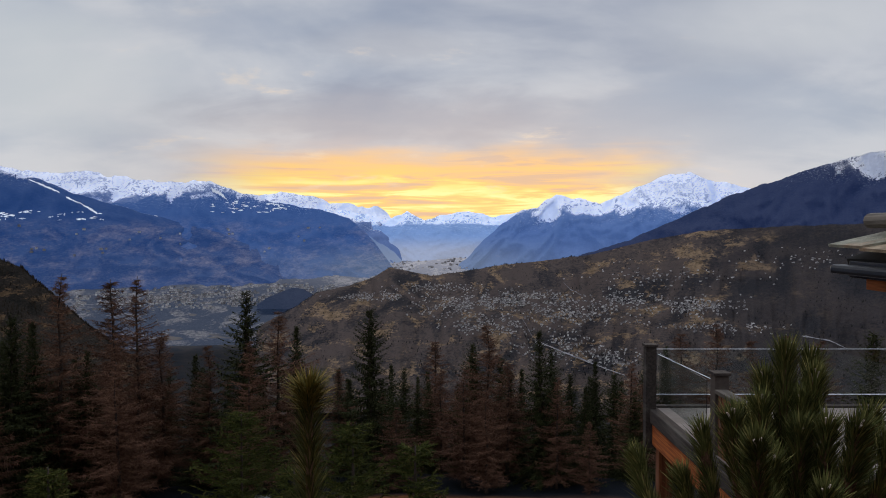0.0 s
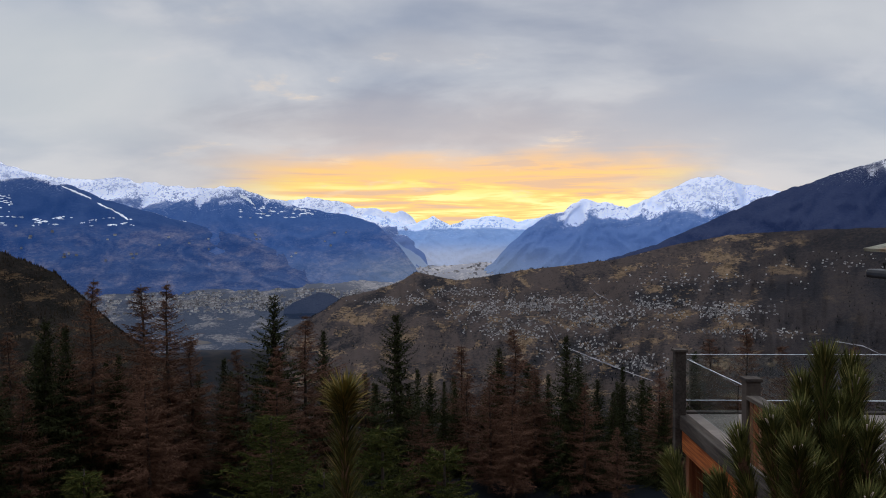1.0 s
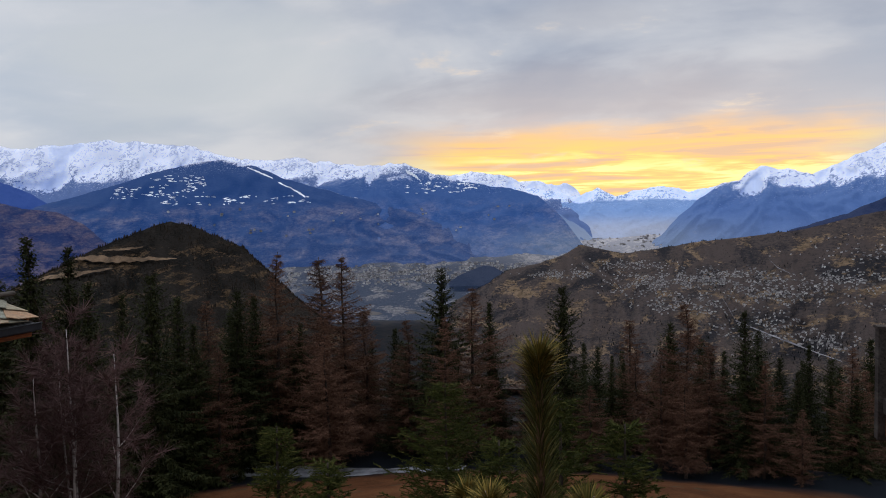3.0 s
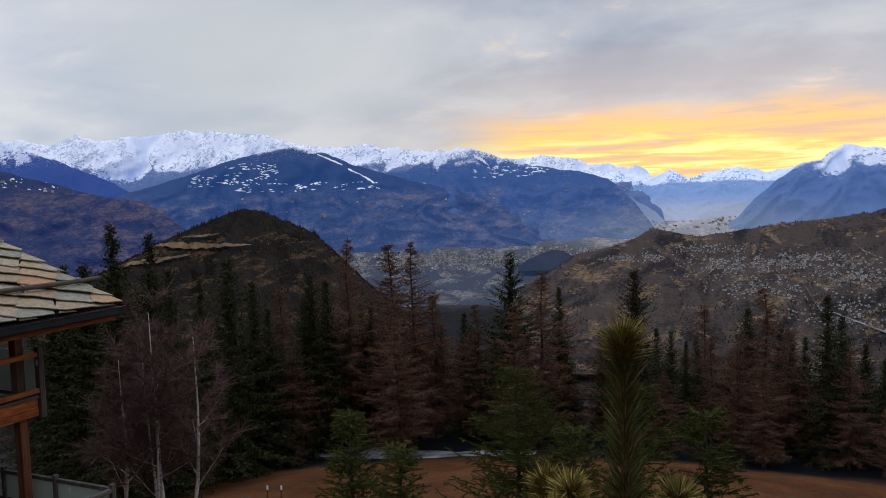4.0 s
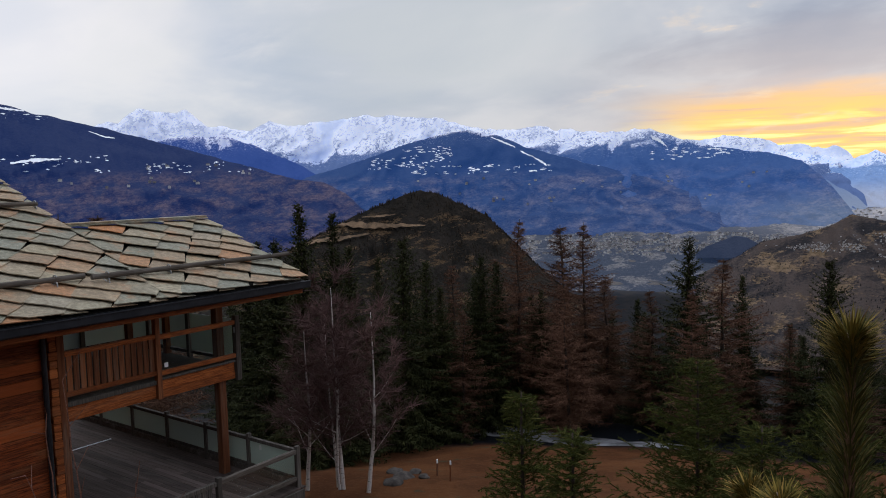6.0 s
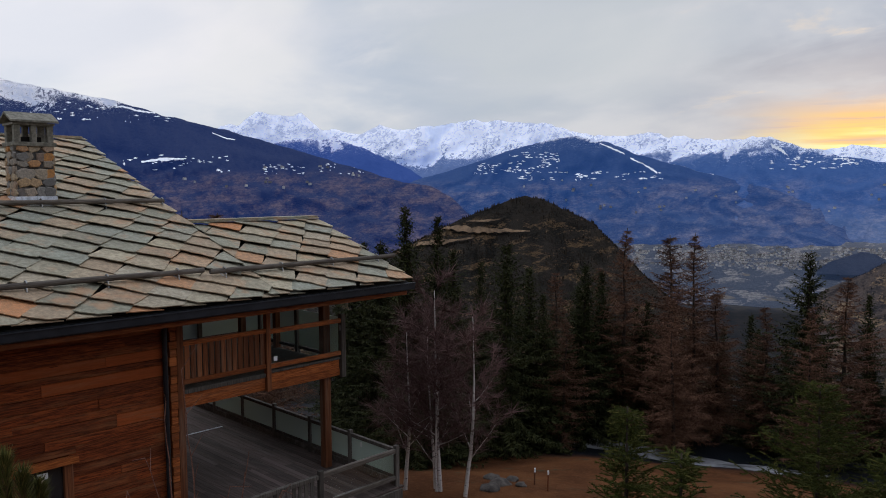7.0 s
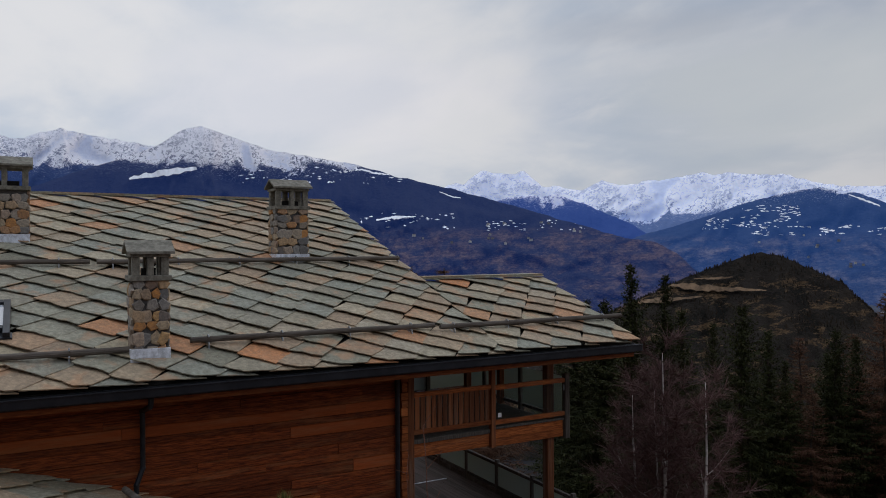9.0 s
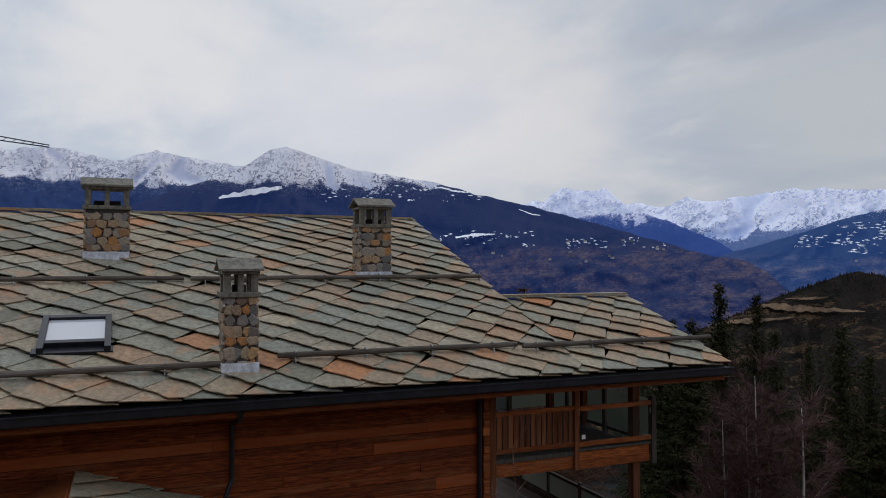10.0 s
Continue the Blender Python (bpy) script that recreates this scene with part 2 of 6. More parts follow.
def land_shade(snow=99.0, soft=1.2, snow_scale=0.02, low=(0.020, 0.030, 0.055), high=(0.010, 0.018, 0.045), field=(0.16, 0.125, 0.10),
               field_amount=0.5, field_top=1.0, scale=0.006, haze=(0, 0, 0), mist=None, squash=2.4, crisp=0.20, rocky=0.5, patch=1.0, forest=None):
    """Woods, meadows and snow by height. haze and mist: the light of the air before distant slopes, painted on as
    emission; mist: colour, upper and lower height.
    """
    def build(n):
        p = place(n)
        x, y, _ = n.sep(p)
        yaw = n.math("DEGREES", n.math("ARCTAN2", n.math("MULTIPLY", x, -1.0), y))
        alt = n.add("ShaderNodeAttribute", attribute_name="alt").outputs["Fac"]
        rel = n.add("ShaderNodeAttribute", attribute_name="spur").outputs["Fac"]
        lean = n.math("ADD", yaw, n.math("MULTIPLY", alt, 0.35))
        flat = n.xyz(lean, n.math("MULTIPLY", alt, squash), n.math("MULTIPLY", rel, 0.8))
        big = n.noise(flat, patch * 0.55, 6.0, 0.62, 0.4)
        fine = n.noise(flat, patch * 4.5, 7.0, 0.70, 0.3)
        # mottled forest, with relief shading painted in: darker folds, paler spurs
        woods = n.mix(n.step(n.math("ADD", n.math("MULTIPLY", fine, 0.72), n.math("MULTIPLY", rel, 0.28)), 0.36, 0.60), high, low)
        cut = n.math("ADD", n.math("MULTIPLY", big, 0.66), n.math("MULTIPLY", fine, 0.34))
        edge = 0.455 - 0.06 * field_amount + (0.20 - crisp) * 0.5
        meadow = n.math("MULTIPLY", n.step(cut, edge, edge + crisp), n.step(alt, field_top, field_top - 1.0))
        col = n.mix(meadow, woods, n.mix(n.step(n.noise(flat, patch * 2.4, 8.0, 0.75), 0.36, 0.60), tuple(c * 0.34 for c in field), field))
        if forest:
            # closed forest takes over beyond a bearing
            stand = n.step(n.math("ADD", yaw, n.math("MULTIPLY", n.math("SUBTRACT", big, 0.5), 22.0)), forest[0], forest[1])
            col = n.mix(n.math("MULTIPLY", stand, 0.85), col, woods)
            col = n.mix(n.math("MULTIPLY", stand, 0.6), col, high)
        # snow lies in tongues down the gullies, thins out among the trees and leaves ribs of rock bare
        tongue = n.noise(n.xyz(n.math("MULTIPLY", lean, 1.1), n.math("MULTIPLY", alt, 0.9), 3.0), 1.0, 5.0, 0.62, 0.8)
        ribs = n.noise(n.xyz(n.math("MULTIPLY", lean, 3.0), n.math("MULTIPLY", alt, 3.6), n.math("MULTIPLY", rel, 1.2)), 1.0, 9.0, 0.76, 1.4)
        line = n.math("ADD", alt, n.math("MULTIPLY", n.math("SUBTRACT", tongue, 0.5), soft * 1.3))
        line = n.math("ADD", line, n.math("MULTIPLY", n.math("SUBTRACT", 0.62, rel), soft * 1.3))
        line = n.math("ADD", line, n.math("MULTIPLY", n.math("SUBTRACT", ribs, 0.5), soft * 3.4))
        white = n.step(line, snow - 0.06, snow + 0.10)
        bare = n.math("MULTIPLY", n.step(n.math("ADD", n.math("MULTIPLY", ribs, 0.85), n.math("MULTIPLY", rel, 0.15)), 0.525, 0.58), n.math("ADD", rocky * 0.9, n.math("MULTIPLY", rocky * 0.9, n.step(alt, snow + 1.8, snow + 0.2))))
        dust = n.math("MULTIPLY", n.step(n.noise(flat, patch * 9.0, 6.0, 0.7), 0.55, 0.64), n.math("MULTIPLY", n.step(line, snow - 1.2, snow), 0.5))
        white = n.math("MAXIMUM", n.math("MULTIPLY", white, n.math("SUBTRACT", 1.0, bare)), dust)
        # bluish shading of the snow relief, painted into its colour
        painted_shade = n.step(n.math("ADD", n.math("MULTIPLY", rel, 0.4), n.math("MULTIPLY", ribs, 0.6)), 0.30, 0.50)
        col = n.mix(white, col, n.mix(painted_shade, (0.70, 0.73, 0.80), (0.96, 0.94, 0.92)))
        rough = n.math("SUBTRACT", 0.95, n.math("MULTIPLY", white, 0.25))
        more = {}
        # aerial haze painted as a faint glow of the slope's own surface
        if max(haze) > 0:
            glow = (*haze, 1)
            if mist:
                # painted mist glow, stronger low down and towards the valley's end
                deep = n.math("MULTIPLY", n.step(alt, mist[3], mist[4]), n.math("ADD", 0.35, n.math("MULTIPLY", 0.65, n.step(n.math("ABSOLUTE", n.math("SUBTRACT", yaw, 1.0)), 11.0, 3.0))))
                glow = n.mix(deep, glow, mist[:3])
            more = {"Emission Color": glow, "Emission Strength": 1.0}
        sh = n.add("ShaderNodeBsdfPrincipled", {"Base Color": col, "Roughness": rough, "Specular IOR Level": 0.06, **more,
                                                "Normal": bump(n, n.noise(p, scale * 9, 8.0, 0.7), 1.0, 18.0)})
        return sh.outputs[0]
    return build


def sheet(name, rows, mats, smooth=True, **values):
    """A mesh from rows of points of one length."""
    w = len(rows[0])
    verts = [p for row in rows for p in row]
    faces = [(j * w + i, j * w + i + 1, (j + 1) * w + i + 1, (j + 1) * w + i) for j in range(len(rows) - 1) for i in range(w - 1)]
    me = mesh_of(name, verts, faces, mats, smooth)
    for key, vals in values.items():
        me.attributes.new(key, "FLOAT", "POINT").data.foreach_set("value", vals)
    return me


MOUNTAINS = {}


def mountain(name, crest, el0, r0, r1, mat, rough=0.35, gully=0.5, seed=0.0, step_deg=0.12, rows=46, label="", category="mountain", crag=1.0, bias=None, relief=0.4):
    """A mountainside between a foot at elevation el0 and a crest given by bearings and elevations."""
    ys, es = [c[0] for c in crest], [c[1] for c in crest]
    span, c_top = ys[-1] - ys[0], max(es)

    def ridge(yaw, s):
        """Branching spurs that run down from the crest: 0 in a gully, 1 on a spur."""
        v = noise.ridged_multi_fractal((yaw * 0.34 + s * (c_top - el0) * 0.16 + seed * 5 + 0.9 * noise.noise((yaw * 0.35, s * (c_top - el0) * 0.4, seed)), s * (c_top - el0) * 0.34, seed), 0.9, 2.1, 5, 1.0, 2.0)
        return min(1.0, max(0.0, (v - 0.35) / 1.5))

    def at(yaw, s, extra=0.0):
        c = float(np.interp(yaw, ys, es))
        c += rough * noise.fractal((yaw * 0.9 * crag, seed, 2.0), 0.9, 2.1, 6) * 0.70
        fall = 1 - s
        el = el0 + (c - el0) * s
        spur = noise.fractal((yaw * 0.30 + seed * 3, s * 0.9, seed), 0.9, 2.1, 7)
        fine = noise.ridged_multi_fractal((yaw * 0.9, s * 2.5 + seed, seed + 4.0), 0.9, 2.1, 5, 1.0, 2.0)
        rel = ridge(yaw, s)
        r = r0 + (r1 - r0) * s - (r1 - r0) * gully * (rel - 0.5) * relief * min(1.0, 3 * fall + 0.1) + (r1 - r0) * gully * (spur * 0.55 + (fine - 1.0) * 0.10) * (0.35 + 0.65 * fall)
        el += extra
        return aim(yaw, el, r), el

    pts, alt, spurs = [], [], []
    n = int(span / step_deg)
    for j in range(rows + 1):
        row = []
        for i in range(n + 1):
            p, el = at(ys[0] + span * i / n, j / rows)
            row.append(p)
            alt.append(el + (bias(ys[0] + span * i / n) if bias else 0.0))
            spurs.append(ridge(ys[0] + span * i / n, j / rows))
        pts.append(row)
    back = []
    for i, p in enumerate(pts[-1]):
        q = p * 1.06
        q.z = min(p.z, 0) - 120
        back.append(q)
        alt.append(alt[rows * (n + 1) + i] - 3)
        spurs.append(0.5)
    pts.append(back)
    ob = tagged(new(name, sheet(name, pts, [mat], alt=alt, spur=spurs)), label, category, kind="structure")
    MOUNTAINS[name] = at
    return ob


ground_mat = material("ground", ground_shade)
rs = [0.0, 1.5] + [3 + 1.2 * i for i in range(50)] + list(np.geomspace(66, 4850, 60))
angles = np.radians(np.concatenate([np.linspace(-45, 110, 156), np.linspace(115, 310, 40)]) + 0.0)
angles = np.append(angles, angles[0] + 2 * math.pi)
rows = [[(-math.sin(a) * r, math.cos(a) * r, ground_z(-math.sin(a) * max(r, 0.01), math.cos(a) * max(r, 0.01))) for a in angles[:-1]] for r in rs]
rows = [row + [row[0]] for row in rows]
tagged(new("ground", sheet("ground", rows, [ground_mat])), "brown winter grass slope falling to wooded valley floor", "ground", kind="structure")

BLUE = (0.016, 0.028, 0.068)
# far ranges: blue of the air painted into woods colours and emission
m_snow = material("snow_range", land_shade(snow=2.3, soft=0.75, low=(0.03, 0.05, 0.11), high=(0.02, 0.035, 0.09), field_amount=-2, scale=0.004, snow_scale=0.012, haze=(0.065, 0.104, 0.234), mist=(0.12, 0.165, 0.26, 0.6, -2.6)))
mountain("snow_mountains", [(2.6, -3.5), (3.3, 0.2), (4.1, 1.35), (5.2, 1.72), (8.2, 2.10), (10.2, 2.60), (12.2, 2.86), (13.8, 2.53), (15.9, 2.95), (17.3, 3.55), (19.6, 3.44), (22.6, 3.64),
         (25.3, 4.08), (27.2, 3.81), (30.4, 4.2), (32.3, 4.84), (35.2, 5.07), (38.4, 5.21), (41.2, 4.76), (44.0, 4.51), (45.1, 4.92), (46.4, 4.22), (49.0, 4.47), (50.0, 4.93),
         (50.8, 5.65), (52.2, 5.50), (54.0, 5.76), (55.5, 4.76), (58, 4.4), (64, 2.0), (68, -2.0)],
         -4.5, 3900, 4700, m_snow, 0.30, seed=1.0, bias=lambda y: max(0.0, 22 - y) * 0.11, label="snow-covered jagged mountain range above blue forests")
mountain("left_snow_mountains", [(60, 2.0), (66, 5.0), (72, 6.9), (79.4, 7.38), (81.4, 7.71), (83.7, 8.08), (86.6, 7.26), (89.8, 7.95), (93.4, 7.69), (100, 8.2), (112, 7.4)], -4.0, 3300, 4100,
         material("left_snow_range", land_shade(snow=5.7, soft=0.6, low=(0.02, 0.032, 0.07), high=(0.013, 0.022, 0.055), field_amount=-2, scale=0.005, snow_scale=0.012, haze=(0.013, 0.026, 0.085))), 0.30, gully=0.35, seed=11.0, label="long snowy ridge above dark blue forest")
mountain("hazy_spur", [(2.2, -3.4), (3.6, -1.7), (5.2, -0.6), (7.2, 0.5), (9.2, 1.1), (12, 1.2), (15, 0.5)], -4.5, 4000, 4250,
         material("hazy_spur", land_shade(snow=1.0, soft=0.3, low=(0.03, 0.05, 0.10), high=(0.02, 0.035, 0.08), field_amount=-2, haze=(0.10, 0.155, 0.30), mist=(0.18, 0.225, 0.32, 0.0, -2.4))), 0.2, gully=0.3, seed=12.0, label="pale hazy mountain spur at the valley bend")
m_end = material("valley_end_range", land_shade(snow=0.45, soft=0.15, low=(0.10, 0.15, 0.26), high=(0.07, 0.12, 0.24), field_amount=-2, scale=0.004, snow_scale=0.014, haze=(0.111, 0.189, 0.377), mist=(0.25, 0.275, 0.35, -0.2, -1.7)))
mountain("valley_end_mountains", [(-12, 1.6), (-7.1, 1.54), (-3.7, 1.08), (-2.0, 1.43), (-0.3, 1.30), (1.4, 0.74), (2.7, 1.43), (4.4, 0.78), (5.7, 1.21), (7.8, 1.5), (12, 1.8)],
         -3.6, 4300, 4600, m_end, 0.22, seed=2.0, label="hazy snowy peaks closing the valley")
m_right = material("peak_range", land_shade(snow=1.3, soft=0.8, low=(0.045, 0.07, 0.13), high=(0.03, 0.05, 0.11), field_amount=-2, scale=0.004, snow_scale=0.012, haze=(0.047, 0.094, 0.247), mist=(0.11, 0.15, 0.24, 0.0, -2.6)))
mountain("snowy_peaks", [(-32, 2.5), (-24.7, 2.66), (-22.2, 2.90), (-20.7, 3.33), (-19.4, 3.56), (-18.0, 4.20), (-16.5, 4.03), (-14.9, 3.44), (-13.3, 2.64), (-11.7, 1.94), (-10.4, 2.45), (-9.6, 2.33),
         (-8.5, 2.72), (-7.1, 1.80), (-5.6, 1.34), (-4.5, 0.53), (-3.3, -0.58), (-2.0, -1.87), (-0.7, -3.07)], -4.6, 3300, 4100, m_right, 0.30, seed=3.0, label="sharp snowy peaks over hazy blue slopes")
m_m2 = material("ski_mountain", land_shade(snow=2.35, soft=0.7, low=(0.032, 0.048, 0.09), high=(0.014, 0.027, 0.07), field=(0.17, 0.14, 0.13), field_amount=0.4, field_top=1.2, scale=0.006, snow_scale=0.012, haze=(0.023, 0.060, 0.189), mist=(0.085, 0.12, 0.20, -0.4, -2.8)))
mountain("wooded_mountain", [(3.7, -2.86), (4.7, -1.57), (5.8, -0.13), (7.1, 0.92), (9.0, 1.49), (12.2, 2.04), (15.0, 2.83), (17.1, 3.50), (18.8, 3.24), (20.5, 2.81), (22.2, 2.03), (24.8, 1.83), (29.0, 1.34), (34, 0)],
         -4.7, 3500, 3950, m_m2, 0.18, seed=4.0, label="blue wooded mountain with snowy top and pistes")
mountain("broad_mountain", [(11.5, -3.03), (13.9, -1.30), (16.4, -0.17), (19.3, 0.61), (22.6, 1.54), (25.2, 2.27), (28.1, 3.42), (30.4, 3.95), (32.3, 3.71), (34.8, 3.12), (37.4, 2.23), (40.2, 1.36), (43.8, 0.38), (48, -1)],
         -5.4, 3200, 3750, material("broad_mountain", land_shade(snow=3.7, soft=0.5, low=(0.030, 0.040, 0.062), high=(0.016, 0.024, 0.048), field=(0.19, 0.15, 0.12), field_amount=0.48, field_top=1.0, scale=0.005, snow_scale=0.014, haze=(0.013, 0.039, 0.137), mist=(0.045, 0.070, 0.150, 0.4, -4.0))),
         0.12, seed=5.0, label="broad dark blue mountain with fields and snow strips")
mountain("valley_spur", [(37, -1.2), (39.6, -0.10), (41.3, 0.67), (43.3, 1.83), (46.3, 3.14), (48.4, 3.93), (51.8, 3.75), (54.4, 3.21), (60, 2.0)], -5.0, 3300, 3800,
         material("valley_spur", land_shade(snow=3.3, soft=0.7, low=(0.02, 0.032, 0.075), high=(0.013, 0.024, 0.065), field_amount=-2, snow_scale=0.014, haze=(0.021, 0.049, 0.195))), 0.2, seed=6.0, label="forested blue mountain spur dusted with snow")
mountain("forest_ridge", [(37, -3.6), (38.2, -1.98), (39.8, -0.51), (41.3, 0.34), (43.4, 0.61), (45.9, 1.39), (49.7, 2.54), (52.7, 3.42), (56.1, 4.37), (60.3, 5.33), (63.6, 6.26), (66.5, 6.70), (70.0, 7.25),
         (72.3, 8.00), (74.7, 8.77), (76.0, 8.47), (77.8, 7.16), (80.2, 6.21), (82.8, 5.28), (87.4, 3.38), (95, 2)], -8.0, 1900, 2900,
         material("forest_ridge", land_shade(snow=6.1, soft=0.6, low=(0.026, 0.030, 0.042), high=(0.014, 0.018, 0.032), field=(0.19, 0.125, 0.082), field_amount=0.55, field_top=1.7, scale=0.006, snow_scale=0.016, haze=(0.007, 0.017, 0.072))),
         0.12, gully=0.22, seed=7.0, label="long dark forested ridge with snowy summit and fields")
mountain("dark_ridge", [(-48, 5.2), (-39.8, 5.51), (-34.3, 5.57), (-30.3, 5.24), (-28.1, 4.83), (-25.8, 4.17), (-24.0, 3.53), (-21.5, 2.72), (-19.2, 1.75), (-16.5, 0.51), (-13.3, -0.90), (-10.4, -1.84), (-8, -3)], -6, 2500, 3100,
         material("dark_ridge", land_shade(snow=4.2, soft=0.9, low=(0.028, 0.032, 0.05), high=(0.015, 0.02, 0.038), field_amount=-2, scale=0.008, snow_scale=0.016, haze=(0.010, 0.018, 0.055))),
         0.22, seed=8.0, label="dark forested ridge with snow-streaked rocky crest")
mountain("village_hillside", [(-50, 0.9), (-37.2, 0.80), (-30.4, 0.49), (-24.7, 0.32), (-19.2, 0.01), (-15.3, -0.69), (-11.3, -1.75), (-7.1, -2.33), (-4.1, -2.64), (-0.7, -3.24), (1.0, -3.41), (3.1, -2.98), (4.0, -2.77), (5.3, -3.53),
         (7.0, -4.11), (9.5, -4.63), (11.2, -5.74), (13.3, -6.8), (16, -9)], -13.5, 700, 2300,
         material("village_hillside", land_shade(low=(0.100, 0.076, 0.067), high=(0.028, 0.027, 0.031), field=(0.30, 0.205, 0.125), field_amount=0.02, field_top=3.0, scale=0.007, squash=2.0, crisp=0.06, patch=0.9, forest=(-17.0, -24.0))),
         0.10, gully=0.25, relief=0.06, seed=9.0, rows=70, label="sunny hillside of brown meadows and woods")
mountain("wooded_knoll", [(20, -11), (22.3, -9.06), (24.7, -7.00), (26.4, -5.37), (27.8, -3.87), (29.2, -2.45), (31.1, -1.55), (32.7, -0.79), (34.1, -0.46), (35.2, -0.70), (36.8, -1.35), (39.2, -2.27), (41.3, -3.36), (44.2, -4.73), (47.6, -6.43), (56, -8)],
         -16.0, 380, 760, material("wooded_knoll", land_shade(low=(0.040, 0.033, 0.027), high=(0.017, 0.016, 0.014), field=(0.21, 0.135, 0.075), field_amount=0.05, field_top=-1.7, scale=0.016, crisp=0.07)),
         0.10, gully=0.3, relief=0.06, seed=10.0, crag=2.0, label="wooded knoll with brown terraces and cliffs", category="hill")


# the flat valley floor, paler with distance by haze and mist painted as emission
rows, alts = [], []
for r in np.geomspace(1950, 4780, 90):
    row = []
    for yaw in np.arange(-9, 31, 0.5):
        x, y = -math.sin(radians(yaw)) * r, math.cos(radians(yaw)) * r
        row.append((x, y, ground_z(x, y) + float(np.interp(r, [1950, 2350], [-4, 6]))))
        alts.append(math.degrees(math.atan2(row[-1][2], r)))
    rows.append(row)
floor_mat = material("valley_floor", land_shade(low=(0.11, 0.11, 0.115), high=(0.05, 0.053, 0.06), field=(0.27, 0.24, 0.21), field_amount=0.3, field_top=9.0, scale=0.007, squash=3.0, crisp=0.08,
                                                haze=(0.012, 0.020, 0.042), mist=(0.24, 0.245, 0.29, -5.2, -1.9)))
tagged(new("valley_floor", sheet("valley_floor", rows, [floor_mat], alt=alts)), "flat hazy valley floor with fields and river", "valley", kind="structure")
mountain("valley_hillock", [(9.0, -5.3), (9.7, -4.8), (10.5, -4.35), (11.3, -4.25), (12.2, -4.6), (13.2, -5.0), (13.9, -5.5)], -5.8, 2500, 2640,
         material("valley_hillock", land_shade(low=(0.04, 0.042, 0.055), high=(0.022, 0.026, 0.038), field_amount=-2, scale=0.02, haze=(0.010, 0.018, 0.042))), 0.08, gully=0.2, seed=14.0, rows=14, label="small dark wooded hillock on the valley floor", category="hill")


# ---- timber, stone, glass ----
def wood_shade(dark, light, stretch, worn=(0.20, 0.17, 0.14), wear=0.35, rough=0.75):
    def build(n):
        p = place(n)
        shift = n.math("MULTIPLY", rnd(n), 37.0)
        q = n.vmath("ADD", p, n.xyz(shift, shift, shift))
        grain = n.noise(n.vmath("MULTIPLY", q, stretch), 1.0, 6.0, 0.65, 0.3)
        slow = n.noise(n.vmath("MULTIPLY", q, tuple(0.35 if c < 5 else 4.0 for c in stretch)), 1.0, 6.0, 0.68)
        col = n.mix(n.step(grain, 0.34, 0.68), dark, light)
        col = n.mix(n.math("MULTIPLY", rnd(n), 0.62), col, tuple(c * 0.40 for c in dark))
        col = n.mix(n.step(n.math("FRACT", n.math("MULTIPLY", rnd(n), 9.7)), 0.86, 0.94), col, n.mix(0.5, col, tuple(min(1, c * 1.35) for c in light)))
        col = n.mix(n.math("MULTIPLY", n.step(slow, 0.48, 0.70), wear), col, worn)
        knots = n.add("ShaderNodeTexVoronoi", {"Vector": n.vmath("MULTIPLY", q, tuple(c * 0.16 for c in stretch)), "Scale": 1.0}).outputs["Distance"]
        col = n.mix(n.step(knots, 0.07, 0.03), col, tuple(c * 0.3 for c in dark))
        return bsdf(n, col, rough, bump(n, grain, 0.5, 0.006))
    return build


def slate_shade(n):
    p = place(n)
    pick = n.math("FRACT", n.math("MULTIPLY", n.math("ADD", rnd(n), island(n)), 7.31))
    ramp = n.add("ShaderNodeValToRGB", {0: pick})
    el = ramp.color_ramp.elements
    el[0].position, el[0].color = 0.0, (0.23, 0.225, 0.165, 1)
    el[1].position, el[1].color = 1.0, (0.46, 0.385, 0.26, 1)
    for at, c in ((0.14, (0.36, 0.35, 0.265)), (0.28, (0.29, 0.305, 0.25)), (0.40, (0.46, 0.355, 0.235)), (0.52, (0.37, 0.265, 0.175)), (0.62, (0.50, 0.435, 0.305)), (0.72, (0.27, 0.25, 0.185)),
                  (0.80, (0.41, 0.405, 0.32)), (0.87, (0.50, 0.32, 0.19)), (0.93, (0.58, 0.24, 0.095)), (0.955, (0.43, 0.37, 0.25))):
        e = el.new(at)
        e.color = (*c, 1)
    fine = n.noise(p, 9.0, 8.0, 0.7)
    coarse = n.noise(p, 1.6, 5.0, 0.6)
    col = n.mix(n.step(fine, 0.35, 0.7), n.mix(0.56, ramp.outputs[0], (0.085, 0.070, 0.048)), ramp.outputs[0])
    col = n.mix(n.math("MULTIPLY", n.step(coarse, 0.52, 0.68), 0.45), col, (0.47, 0.23, 0.11))
    col = n.mix(n.math("MULTIPLY", n.step(n.noise(p, 34.0, 4.0), 0.62, 0.70), 0.5), col, (0.644, 0.529, 0.354))
    return bsdf(n, col, 0.72, bump(n, n.math("ADD", fine, n.noise(p, 45.0, 5.0)), 1.0, 0.022))


